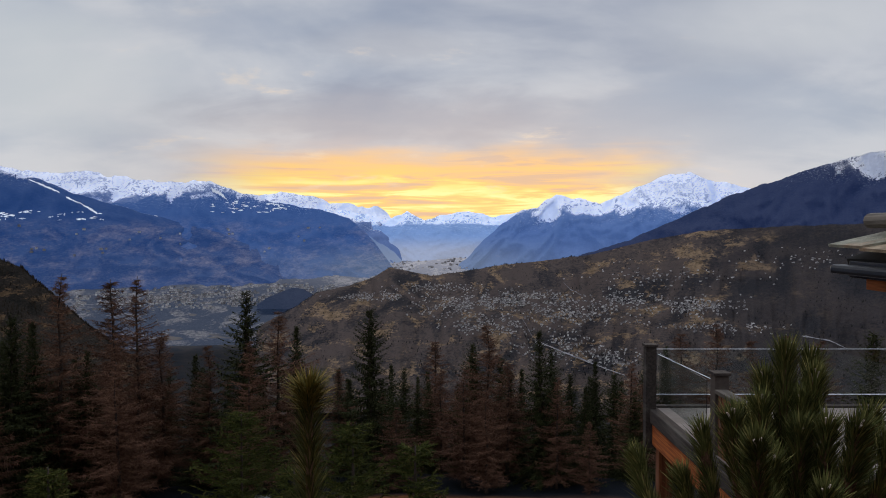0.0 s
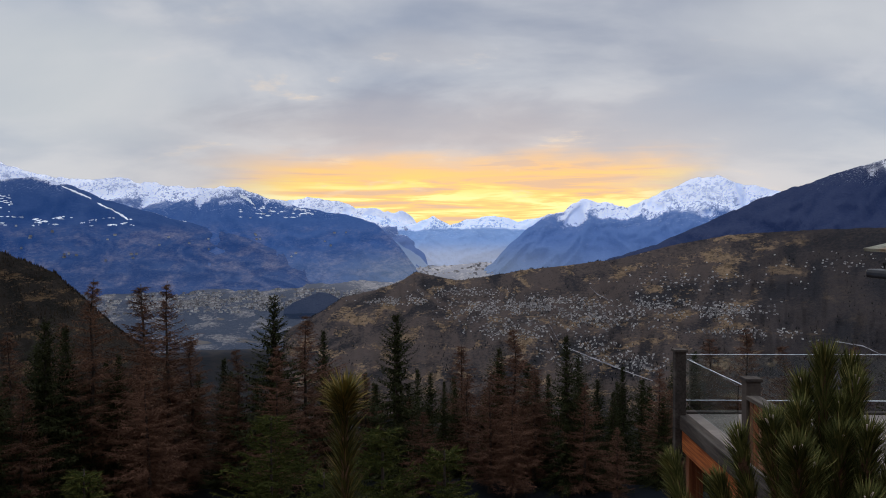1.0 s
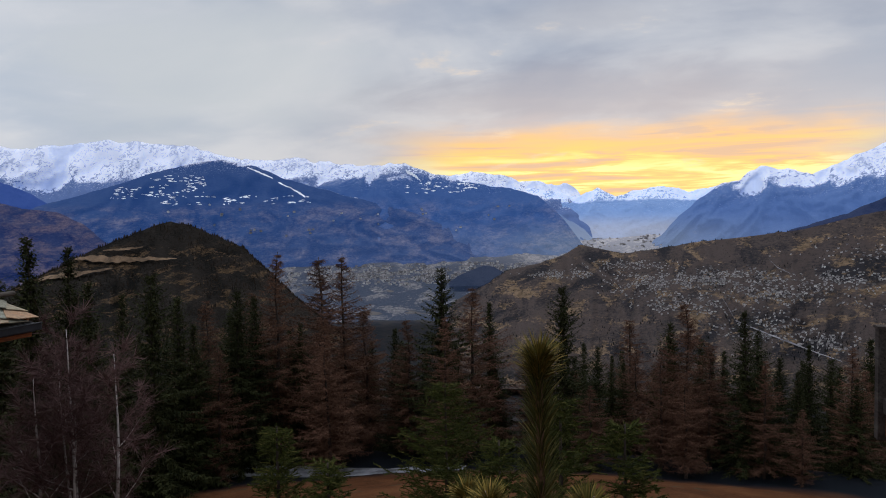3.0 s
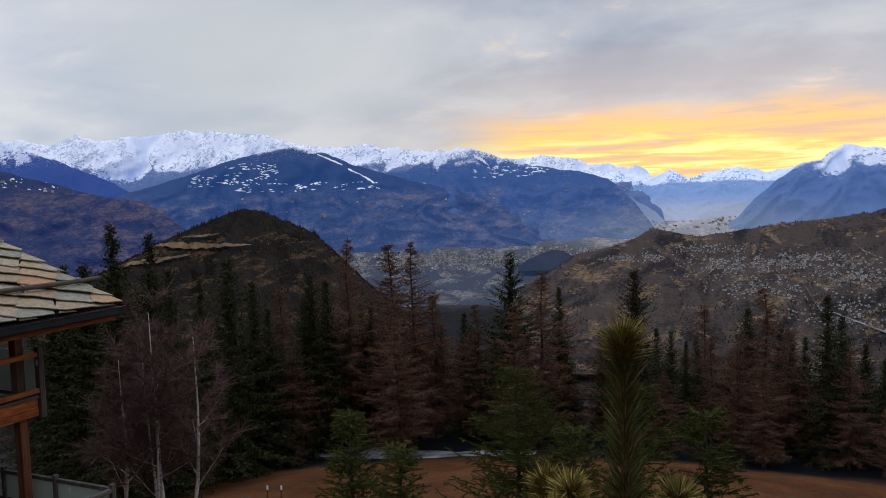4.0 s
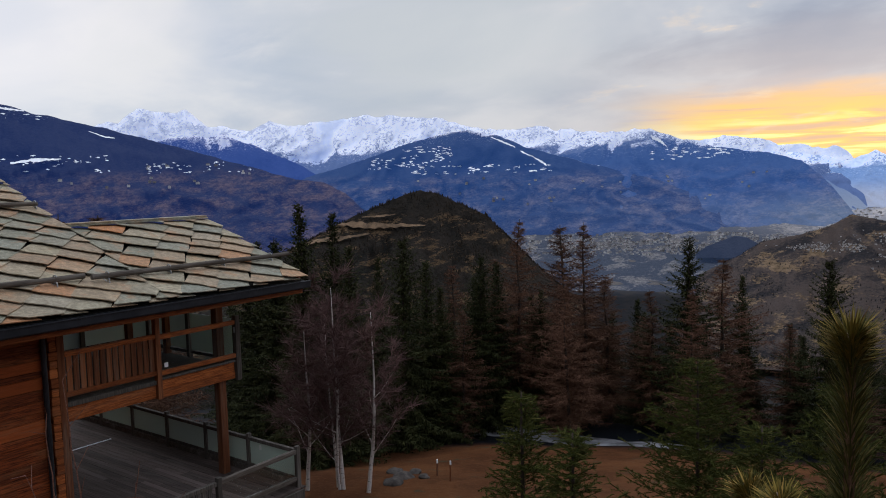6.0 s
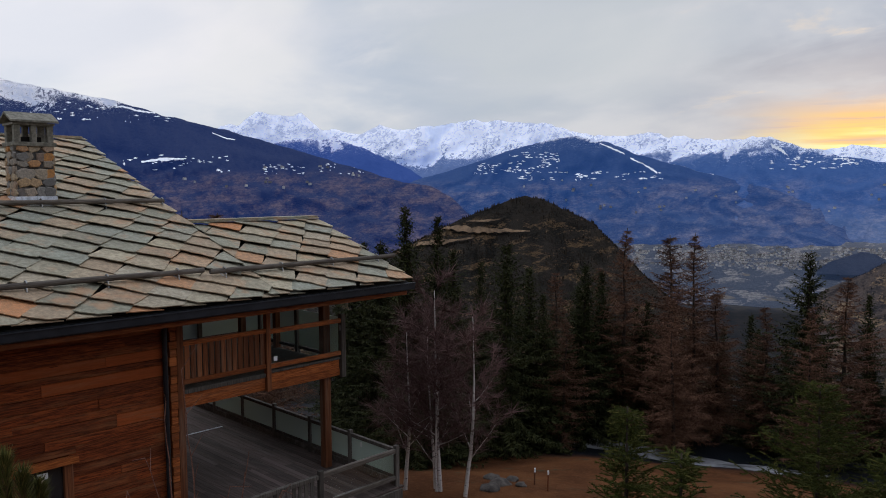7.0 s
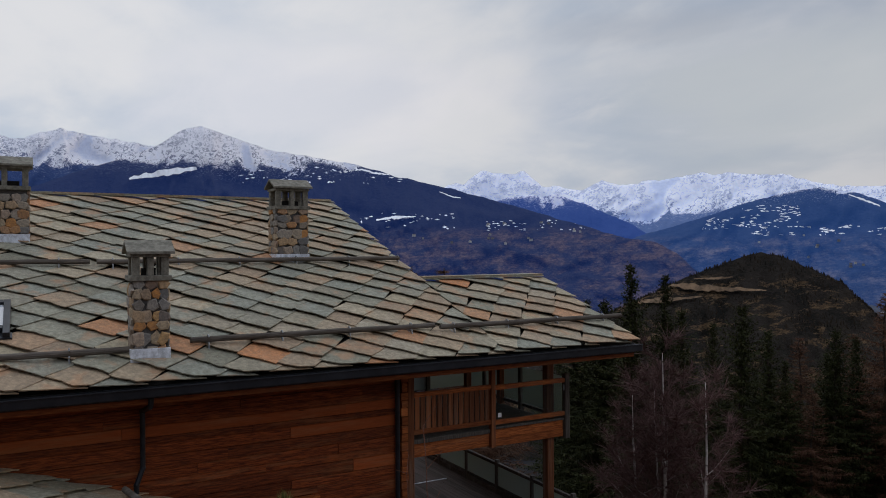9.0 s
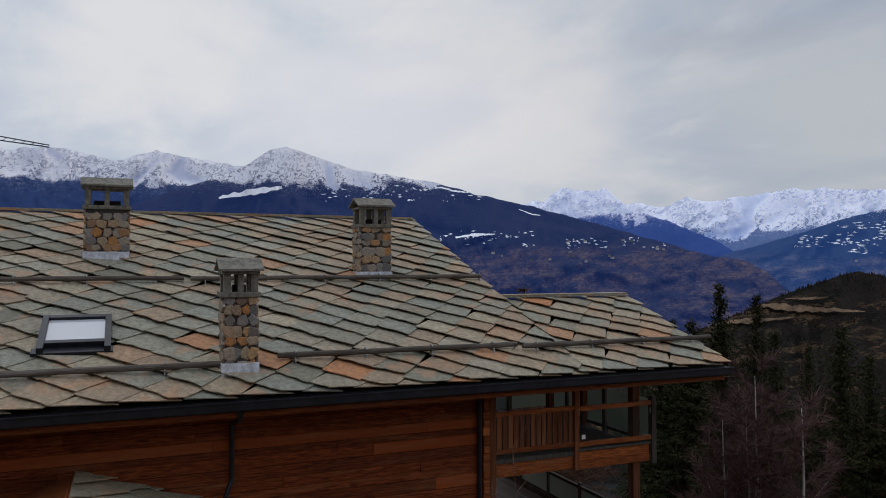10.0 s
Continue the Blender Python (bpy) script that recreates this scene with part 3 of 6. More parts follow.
def stone_shade(n):
    p = place(n)
    ramp = n.add("ShaderNodeValToRGB", {0: n.math("FRACT", n.math("MULTIPLY", rnd(n), 5.17))})
    el = ramp.color_ramp.elements
    el[0].color, el[1].color = (0.15, 0.145, 0.14, 1), (0.40, 0.35, 0.28, 1)
    for at, c in ((0.2, (0.33, 0.31, 0.28)), (0.36, (0.50, 0.38, 0.24)), (0.48, (0.17, 0.165, 0.16)), (0.58, (0.55, 0.25, 0.07)), (0.70, (0.40, 0.35, 0.29)), (0.82, (0.58, 0.34, 0.13)), (0.9, (0.24, 0.22, 0.2))):
        el.new(at).color = (*c, 1)
    f = n.noise(p, 22.0, 7.0, 0.7)
    col = n.mix(n.step(f, 0.35, 0.68), n.mix(0.5, ramp.outputs[0], (0.068, 0.065, 0.062)), ramp.outputs[0])
    return bsdf(n, col, 0.85, bump(n, f, 0.8, 0.02))


def plain_shade(col, rough=0.6, metal=0.0, vary=0.25, scale=6.0):
    def build(n):
        p = place(n)
        f = n.noise(p, scale, 6.0, 0.65)
        c = n.mix(n.step(f, 0.3, 0.7), tuple(v * (1 - vary) for v in col), tuple(min(1, v * (1 + vary)) for v in col))
        return bsdf(n, c, rough, bump(n, n.noise(p, scale * 6, 4.0), 0.25, 0.004), Metallic=metal)
    return build


def glass_shade(tint, rough, clear=1.0):
    return lambda n: bsdf(n, tint, n.math("ADD", rough, n.math("MULTIPLY", n.noise(place(n), 3.0, 4.0), rough)), Transmission_Weight=clear, IOR=1.45)


wall_wood = material("wall_timber", wood_shade((0.070, 0.014, 0.004), (0.33, 0.075, 0.017), (45, 1.1, 45), worn=(0.30, 0.125, 0.05), wear=0.55))
beam_wood = material("beam_timber", wood_shade((0.17, 0.038, 0.009), (0.50, 0.150, 0.036), (45, 1.3, 45), worn=(0.26, 0.17, 0.10), wear=0.2))
post_wood = material("post_timber", wood_shade((0.12, 0.034, 0.012), (0.31, 0.115, 0.045), (40, 40, 1.2), worn=(0.20, 0.16, 0.12), wear=0.5))
grey_wood = material("weathered_timber", wood_shade((0.055, 0.048, 0.042), (0.135, 0.118, 0.100), (30, 30, 2.5), worn=(0.22, 0.20, 0.18), wear=0.4, rough=0.9))
deck_wood = material("deck_boards", wood_shade((0.055, 0.039, 0.033), (0.12, 0.090, 0.080), (1.4, 40, 40), worn=(0.13, 0.115, 0.105), wear=0.35, rough=0.85))
log_wood = material("snow_guard_log", wood_shade((0.080, 0.066, 0.055), (0.17, 0.145, 0.12), (30, 2, 30), worn=(0.24, 0.22, 0.20), wear=0.5, rough=0.9))
slate_mat = material("stone_slate", slate_shade)
stone_mat = material("rubble_stone", stone_shade)
mortar_mat = material("mortar", plain_shade((0.09, 0.085, 0.08), 0.95, scale=12.0))
cap_mat = material("chimney_slab", plain_shade((0.17, 0.16, 0.13), 0.85, scale=8.0, vary=0.4))
zinc_mat = material("zinc_flashing", plain_shade((0.66, 0.69, 0.74), 0.4, 0.15, scale=9.0, vary=0.3))
gutter_mat = material("dark_gutter", plain_shade((0.028, 0.030, 0.036), 0.38, 0.5, scale=3.0))
iron_mat = material("galvanised_iron", plain_shade((0.26, 0.27, 0.28), 0.5, 0.7, scale=15.0))
black_mat = material("roof_underlay", plain_shade((0.018, 0.017, 0.016), 0.9))
clear_glass = material("clear_glass", glass_shade((0.86, 0.93, 0.92), 0.015))
frost_glass = material("cloudy_glass", glass_shade((0.50, 0.60, 0.55), 0.22, 0.45))
sky_glass = material("skylight_glass", lambda n: bsdf(n, (0.42, 0.44, 0.47), 0.16, Specular_IOR_Level=0.9))
white_mat = material("white_label", plain_shade((0.75, 0.76, 0.76), 0.6, vary=0.05))
shade_glass = material("window_glass", lambda n: bsdf(n, (0.02, 0.022, 0.025), 0.05, Specular_IOR_Level=0.8))


def slate_ring(rand):
    """The outline of one split slab: about 1 wide and 1 long, its ragged foot at y = 0."""
    low = [(-0.5 + i / 5 + (rand.uniform(-0.05, 0.05) if 0 < i < 5 else rand.uniform(-0.02, 0.02)), rand.uniform(-0.045, 0.045)) for i in range(6)]
    lean = rand.uniform(-0.08, 0.10)
    return low + [(0.5 + lean * 0.4 + rand.uniform(-0.02, 0.02), 0.45), (0.5 + lean, 1.0), (-0.5 + lean, 1.0), (-0.5 + lean * 0.4 + rand.uniform(-0.02, 0.02), 0.45)]


def slab(ring, heights, thick=0.020):
    n = len(ring)
    verts = [(x, y, z) for (x, y), z in zip(ring, heights)] + [(x, y, z - thick) for (x, y), z in zip(ring, heights)]
    faces = [tuple(range(n)), tuple(range(2 * n - 1, n - 1, -1))] + [(n + i, n + (i + 1) % n, (i + 1) % n, i) for i in range(n)]
    return verts, faces


LIFT = 0.085
RS = random.Random(7)
RINGS = [slate_ring(RS) for _ in range(10)]
SLATES = [mesh_of("slate", *slab(r, [LIFT * (1 - y) for x, y in r]), slate_mat) for r in RINGS]


def clipped(ring, u0, u1, v0, v1):
    """Cuts a polygon to a rectangle."""
    for axis, lim, sign in ((0, u0, 1), (0, u1, -1), (1, v0, 1), (1, v1, -1)):
        out = []
        for i, p in enumerate(ring):
            q = ring[(i + 1) % len(ring)]
            a, b = sign * (p[axis] - lim), sign * (q[axis] - lim)
            if a >= 0:
                out.append(p)
            if (a >= 0) != (b >= 0):
                f = a / (a - b)
                out.append(tuple(p[k] + (q[k] - p[k]) * f for k in range(3)))
        ring = out
        if len(ring) < 3:
            return None
    return ring


def lay_slates(parent, slope, u0, u1, v0, v1, single, width=0.79, rise=0.63, turn=-41.0, rand=RS, joined_name="slate_field"):
    """Split slates laid on the skew and trimmed at the roof's edges: singles where single(u, v) holds, the rest joined. slope: the roof plane, x along the eave, y up the slope."""
    verts, faces = [], []
    c, s = math.cos(radians(turn)), math.sin(radians(turn))
    cu, cv, reach = (u0 + u1) / 2, (v0 + v1) / 2, math.hypot(u1 - u0, v1 - v0) / 2 + 1
    j, b = 0, -reach
    while b < reach:
        a, col = -reach, 0
        while a < reach:
            # the joints run on from course to course, wandering a little
            side_a, side_b = (width * (col + e + 0.22 * noise.noise(((col + e) * 7.3, b * 0.45, turn))) - reach for e in (0, 1))
            a, col, w = side_b, col + 1, side_b - side_a
            mid, foot = (side_a + side_b) / 2, b + rand.uniform(-0.045, 0.045) + 0.10 * noise.noise((col * 3.1, b * 0.5, 2.0))
            x0, y0 = cu + mid * c - foot * s, cv + mid * s + foot * c
            if not (u0 - 1 < x0 < u1 + 1 and v0 - 1.2 < y0 < v1 + 1):
                continue
            k = rand.randrange(len(RINGS))
            long = rise * rand.uniform(1.26, 1.38)
            tw = turn + rand.uniform(-3.5, 3.5)
            m = pose(x0, y0, rand.uniform(0.0, 0.028), rand.uniform(-0.6, 0.6), rand.uniform(-2.6, 0.2), tw) @ Matrix.Diagonal((w * 1.015, long, 1.0, 1))
            ring = [m @ Vector((x, y, LIFT * (1 - y))) for x, y in RINGS[k]]
            inside = all(u0 <= p.x <= u1 and v0 <= p.y <= v1 for p in ring)
            mesh = SLATES[k]
            if not inside:
                cut = clipped([tuple(p) for p in ring], u0, u1, v0, v1)
                if not cut:
                    continue
                area = abs(sum(cut[i - 1][0] * cut[i][1] - cut[i][0] * cut[i - 1][1] for i in range(len(cut)))) / 2
                if area < 0.02:
                    continue
                mesh = mesh_of("slate", *slab([(p[0], p[1]) for p in cut], [p[2] for p in cut]), slate_mat)
                m = Matrix()
            if single(x0, y0):
                ob = new("slate", mesh)
                ob.parent = parent
                ob.matrix_local = slope @ m
            else:
                n = len(verts)
                verts += [slope @ m @ q.co for q in mesh.vertices]
                faces += [tuple(n + i for i in f.vertices) for f in mesh.polygons]
        b += rise * rand.uniform(0.95, 1.05)
        j += 1
    if verts:
        tagged(part(joined_name, mesh_of(joined_name, verts, faces, slate_mat), None, parent), kind="stuff")


# ---- chalet ----
HOUSE = pose(-13.926, 14.863, -2.394, 0, 0, 86)
TAN = math.tan(radians(20))
SLOPE = pose(0, 0, 0, 20, 0, 0)
COS = math.cos(radians(20))
chalet = tagged(empty("chalet", HOUSE), "large reddish timber chalet with stone slate roof and balcony", "house")
R0, R1, RV, AV = -24.0, -4.1, 11.0, 4.06


def roof_body(u0, u1, top, drop=0.16):
    """A gabled roof slab over u0..u1 with its ridge at depth top."""
    prof = [(0.03, -0.10), (top, top * TAN - 0.06), (2 * top, -0.06), (2 * top, -0.06 - drop), (top, top * TAN - 0.06 - drop), (0.03, -0.12 - drop)]
    verts = [(u, y, z) for u in (u0, u1) for y, z in prof]
    n = len(prof)
    faces = [(i, (i + 1) % n, n + (i + 1) % n, n + i) for i in range(n)] + [(5, 4, 1, 0), (4, 3, 2, 1), (6, 7, 10, 11), (7, 8, 9, 10)]
    return mesh_of("roof", verts, faces, black_mat)


roof = part("roof", roof_body(R0, R1, RV), None, chalet, "irregular grey and rust stone slate roof")
annex = part("porch_roof", roof_body(R1 - 0.02, 0.0, AV), None, chalet, "lower slate roof over the balcony")

# ridge caps
for owner, u0, u1, v in ((roof, R0, R1, RV), (annex, R1, -0.05, AV)):
    u = u0
    while u < u1 - 0.1:
        w = min(RS.uniform(0.7, 1.3), u1 - u)
        for k in (0, 1):
            bm = boxed(u + 0.005, u + w - 0.005, v - 0.24 + k * 0.06, v + 0.02 + k * 0.2, v * TAN + 0.015 + k * 0.045, v * TAN + 0.055 + k * 0.045, 0.006)
            part("ridge_slate", bm, slate_mat, owner)
        u += w

# gutter, fascia, soffit
bm = bmesh.new()
box(bm, R0, 0.10, -0.17, -0.02, -0.30, -0.13, 0.02)
box(bm, R0, 0.10, -0.185, -0.15, -0.15, -0.115, 0.01)
part("gutter", bm, gutter_mat, chalet, "long dark metal gutter")
part("fascia", boxed(R0, 0.02, -0.02, 0.10, -0.34, -0.12), gutter_mat, chalet)
part("eave_board", boxed(R0, -0.02, 0.03, 0.20, -0.45, -0.342), beam_wood, chalet)
part("soffit", boxed(R0, -0.03, 0.204, 2.0, -0.34, -0.28), wall_wood, chalet)
for u in np.arange(-23.6, -0.1, 1.15):
    part("rafter", boxed(u, u + 0.14, 0.22, 1.4, -0.46, -0.345), beam_wood, chalet)
part("verge_board", boxed(-0.16, -0.03, 0.0, 0.06, -0.02, 0.0), beam_wood, chalet)
for u, top in ((-0.04, AV), (R1 - 0.02, RV)):
    bm = bmesh.new()
    length = top / COS
    box(bm, u - 0.05, u + 0.02, 0.06, length, -0.30, -0.07, 0.008, pose(0, 0, 0, 20))
    part("verge_board", bm, beam_wood, chalet)

# main wall of horizontal planks on a solid core
core = part("wall", boxed(-24, -6.22, 1.16, 21, -10, -0.35, 0), wall_wood, chalet, "weathered red-brown horizontal plank wall")
part("wall", boxed(-24, -6.2, 1.8, 20.6, -0.35, 0.3, 0), wall_wood, chalet)
plank = mesh_of("plank", [(x, y, z) for x in (0, 1) for y, z in ((0, 0.03), (0.0, 0.97), (0.25, 1.0), (1, 1), (1, 0), (0.25, 0))],
                [(5, 4, 3, 2, 1, 0), (6, 7, 8, 9, 10, 11)] + [(i, (i + 1) % 6, 6 + (i + 1) % 6, 6 + i) for i in range(6)], wall_wood)
z = -7.6
row = 0
while z < -0.5:
    hgt = RS.uniform(0.13, 0.27)
    u = -19.0 - RS.uniform(0, 2)
    while u < -6.24:
        w = RS.uniform(2.4, 6.5)
        u1 = min(u + w, -6.24)
        window = z + hgt > -4.3 and z < -3.02 and u1 > -10.25 and u < -8.3
        spans = [(u, u1)] if not window else [(u, min(u1, -10.25)), (max(u, -8.3), u1)]
        for a, b in spans:
            if b - a > 0.15:
                ob = new("plank", plank)
                ob.parent = core
                ob.matrix_local = Matrix.Translation((a, 1.10 + RS.uniform(-0.016, 0.016), z)) @ Matrix.Diagonal((b - a - 0.006, 0.07, min(hgt, -0.36 - z) - 0.003, 1))
        u = u1 if u1 < -6.24 else 0
    z += hgt
    row += 1
part("side_wall", boxed(-6.2, -5.95, 4.5, 21, -5.0, -0.2), wall_wood, chalet)

# corner column of stacked logs, post and dark pipe beside it
zz = -8.2
while zz < -0.42:
    hh = RS.uniform(0.16, 0.22)
    part("corner_log", boxed(-6.16 - RS.uniform(0, 0.03), -6.02 + RS.uniform(0, 0.02), 1.02, 1.5, zz, zz + hh - 0.012, 0.015), beam_wood, chalet)
    zz += hh
bm = bmesh.new()
rod(bm, (-6.28, 1.02, -9), (-6.28, 1.02, -0.4), 0.055, sides=12)
part("downpipe", bm, gutter_mat, chalet, "dark metal downpipe")
bm = bmesh.new()
box(bm, -6.0, -5.84, 1.04, 1.24, -8.3, -0.4, 0.012)
part("corner_post", bm, post_wood, chalet)
bm = bmesh.new()
for a, b in (((-11.72, -0.08, -0.3), (-11.72, 0.05, -0.5)), ((-11.72, 0.05, -0.5), (-11.74, 0.98, -0.75)), ((-11.74, 0.98, -0.75), (-11.74, 0.98, -1.85)), ((-11.74, 0.98, -1.85), (-11.86, 0.92, -2.15)), ((-11.86, 0.92, -2.15), (-11.86, 0.98, -8))):
    rod(bm, a, b, 0.05, sides=12)
for q in ((-11.74, 0.98, -1.85), (-11.74, 0.98, -0.75), (-11.86, 0.92, -2.15)):
    bmesh.ops.create_uvsphere(bm, u_segments=12, v_segments=8, radius=0.058, matrix=Matrix.Translation(q))
part("downpipe", bm, gutter_mat, chalet, "dark metal downpipe with elbow")

# window with plank lintel
win = part("window", boxed(-10.2, -8.32, 1.14, 1.16, -4.25, -3.1, 0), shade_glass, chalet, "dark window in a timber frame")
for a in ((-10.3, -10.16), (-9.35, -9.23), (-8.42, -8.25)):
    part("frame_post", boxed(a[0], a[1], 1.04, 1.15, -4.4, -3.1), post_wood, win)
part("lintel", boxed(-10.45, -8.15, 0.98, 1.15, -3.1, -2.97), beam_wood, win)
part("window_sill", boxed(-10.4, -8.2, 0.98, 1.15, -4.5, -4.38), beam_wood, win)
part("white_blind", boxed(-8.9, -8.7, 1.12, 1.138, -3.32, -3.2, 0.002), white_mat, win)

# balcony
bal = part("balcony", boxed(-5.84, -1.5, 1.3, 6.2, -2.30, -2.20), grey_wood, chalet, "timber balcony with boarded and glazed railing")
part("edge_beam", boxed(-5.84, -3.73, 1.12, 1.29, -2.52, -2.20, 0.02), beam_wood, bal)
part("edge_beam", boxed(-3.61, -1.47, 1.12, 1.29, -2.36, -2.12, 0.02), beam_wood, bal)
part("edge_beam", boxed(-3.61, -1.47, 1.10, 1.27, -2.55, -2.364, 0.02), beam_wood, bal)
part("floor_edge", boxed(-5.84, -3.73, 1.08, 1.30, -2.196, -2.10, 0.01), grey_wood, bal)
part("floor_edge", boxed(-3.61, -1.47, 1.07, 1.30, -2.116, -2.06, 0.01), grey_wood, bal)
part("rail_post", boxed(-3.73, -3.61, 1.02, 1.16, -2.54, -0.46), post_wood, bal)
part("rail_post", boxed(-1.46, -1.32, 1.02, 1.16, -2.60, -0.92, 0.015), grey_wood, bal)
part("handrail", boxed(-5.84, -3.73, 1.04, 1.15, -1.10, -1.00), beam_wood, bal)
part("handrail", boxed(-3.61, -1.46, 1.04, 1.15, -1.14, -1.03), beam_wood, bal)
part("lower_rail", boxed(-5.84, -3.73, 1.05, 1.14, -1.97, -1.86), beam_wood, bal)
part("lower_rail", boxed(-3.61, -1.46, 1.05, 1.14, -2.0, -1.89), beam_wood, bal)
for u in np.arange(-5.80, -3.82, 0.148):
    part("baluster", boxed(u, u + 0.115, 1.065 + RS.uniform(0, 0.012), 1.095, -1.86, -1.10, 0.005), post_wood, bal)
pane = part("glass_pane", boxed(-3.58, -1.50, 1.09, 1.10, -1.88, -1.15, 0), clear_glass, bal, "clear glass railing pane")
pane.visible_shadow = False
part("white_tag", boxed(-3.50, -3.40, 1.08, 1.088, -1.83, -1.72, 0.002), white_mat, bal)
part("bolt", boxed(-1.50, -1.47, 1.04, 1.07, -1.35, -1.20), iron_mat, bal)
for v in (3.0, 4.9, 6.1):
    part("rail_post", boxed(-1.5, -1.38, v, v + 0.12, -2.55, -0.95), grey_wood, bal)
for v0, v1 in ((1.2, 2.96), (3.16, 4.86), (5.06, 6.06)):
    g = part("glass_pane", boxed(-1.45, -1.44, v0, v1, -2.0, -1.0, 0), frost_glass, bal, "cloudy greenish glass pane")
    g.visible_shadow = False
    part("lower_rail", boxed(-1.49, -1.40, v0, v1, -2.10, -2.02), grey_wood, bal)
for u0, u1 in ((-5.8, -4.5), (-4.3, -2.9), (-2.8, -1.55)):
    g = part("glass_pane", boxed(u0, u1, 6.05, 6.06, -2.0, -1.0, 0), frost_glass, bal, "cloudy greenish glass pane")
    g.visible_shadow = False
for u in (-4.45, -2.90):
    part("rail_post", boxed(u, u + 0.13, 6.0, 6.12, -2.3, -0.5), grey_wood, bal)
for u in (-5.0, -2.72, -1.60):
    part("roof_post", boxed(u, u + 0.16, 3.9, 4.06, -2.2, 1.2), post_wood, bal)
part("roof_beam", boxed(-6.0, -0.7, 3.85, 4.1, 0.95, 1.15), beam_wood, bal)
part("column", boxed(-1.93, -1.72, 1.17, 1.38, -4.97, -0.40, 0.015), post_wood, chalet, "tall square timber column")
part("eave_beam", boxed(-6.0, -0.6, 1.18, 1.38, -0.62, -0.464, 0.015), beam_wood, chalet)

# lower terrace deck
deck = tagged(empty("terrace_deck", HOUSE), "grey boarded terrace with weathered glass railing", "terrace")
part("deck_frame", boxed(-13, -1.36, -1.2, 9.2, -5.30, -5.02), grey_wood, deck)
board = mesh_of("board", [(x, y, z) for x in (0, 1) for y in (0, 1) for z in (0, 1)], [(0, 1, 3, 2), (4, 6, 7, 5), (0, 4, 5, 1), (2, 3, 7, 6), (1, 5, 7, 3), (0, 2, 6, 4)], deck_wood)
u = -8.0
while u < -1.40:
    for v0, v1 in ((-1.15, 2.6 + RS.uniform(-1, 1)), (None, 9.15)):
        v0 = last if v0 is None else v0
        last = v1
        ob = new("board", board)
        ob.parent = deck
        ob.matrix_local = Matrix.Translation((u, v0, -5.018)) @ Matrix.Diagonal((0.136, v1 - v0 - 0.004, 0.04 + RS.uniform(0, 0.004), 1))
    u += 0.143
part("threshold_strip", boxed(-5.8, -2.0, 6.36, 6.40, -4.976, -4.955), zinc_mat, deck)
POSTS = [(-1.43, v) for v in (-1.05, 0.75, 2.53, 4.32, 6.08, 7.86, 9.1)]
for u, v in POSTS + [(-3.75, -1.08), (-6.2, -1.08)]:
    part("post", boxed(u - 0.055, u + 0.055, v - 0.055, v + 0.055, -5.3, -3.95, 0.012), grey_wood, deck)
for (ua, va), (ub, vb) in zip(POSTS, POSTS[1:]):
    part("handrail", boxed(ua - 0.05, ua + 0.04, va + 0.06, vb - 0.06, -4.12, -4.03), grey_wood, deck)
    part("kick_rail", boxed(ua - 0.05, ua + 0.03, va + 0.06, vb - 0.06, -4.95, -4.80), log_wood, deck)
    part("lower_rail", boxed(ua - 0.045, ua + 0.03, va + 0.06, vb - 0.06, -4.78, -4.71), grey_wood, deck)
    g = part("glass_pane", boxed(ua - 0.012, ua - 0.002, va + 0.07, vb - 0.07, -4.71, -4.12, 0), frost_glass, deck, "cloudy greenish glass pane")
    g.visible_shadow = False
part("white_tag", boxed(-1.458, -1.45, 0.25, 0.33, -4.30, -4.18, 0.002), white_mat, deck)
part("handrail", boxed(-3.69, -1.49, -1.10, -1.00, -4.13, -4.03), log_wood, deck)
part("lower_rail", boxed(-3.69, -1.49, -1.09, -1.01, -4.80, -4.70), log_wood, deck)
g = part("glass_pane", boxed(-3.66, -1.52, -1.05, -1.04, -4.68, -4.15, 0), clear_glass, deck)
g.visible_shadow = False
part("handrail", boxed(-6.14, -3.81, -1.12, -1.02, -4.13, -4.04), grey_wood, deck)
part("lower_rail", boxed(-6.14, -3.81, -1.11, -1.03, -4.85, -4.77), grey_wood, deck)
for u in np.arange(-6.1, -3.9, 0.16):
    part("baluster", boxed(u, u + 0.09, -1.09, -1.06, -4.77, -4.13, 0.004), grey_wood, deck)
for u, v in ((-2.0, -0.9), (-7.5, -0.9), (-2.0, 8.6), (-2.0, 4.0)):
    part("support_post", boxed(u - 0.11, u + 0.11, v - 0.11, v + 0.11, -11.5, -5.3), post_wood, deck)

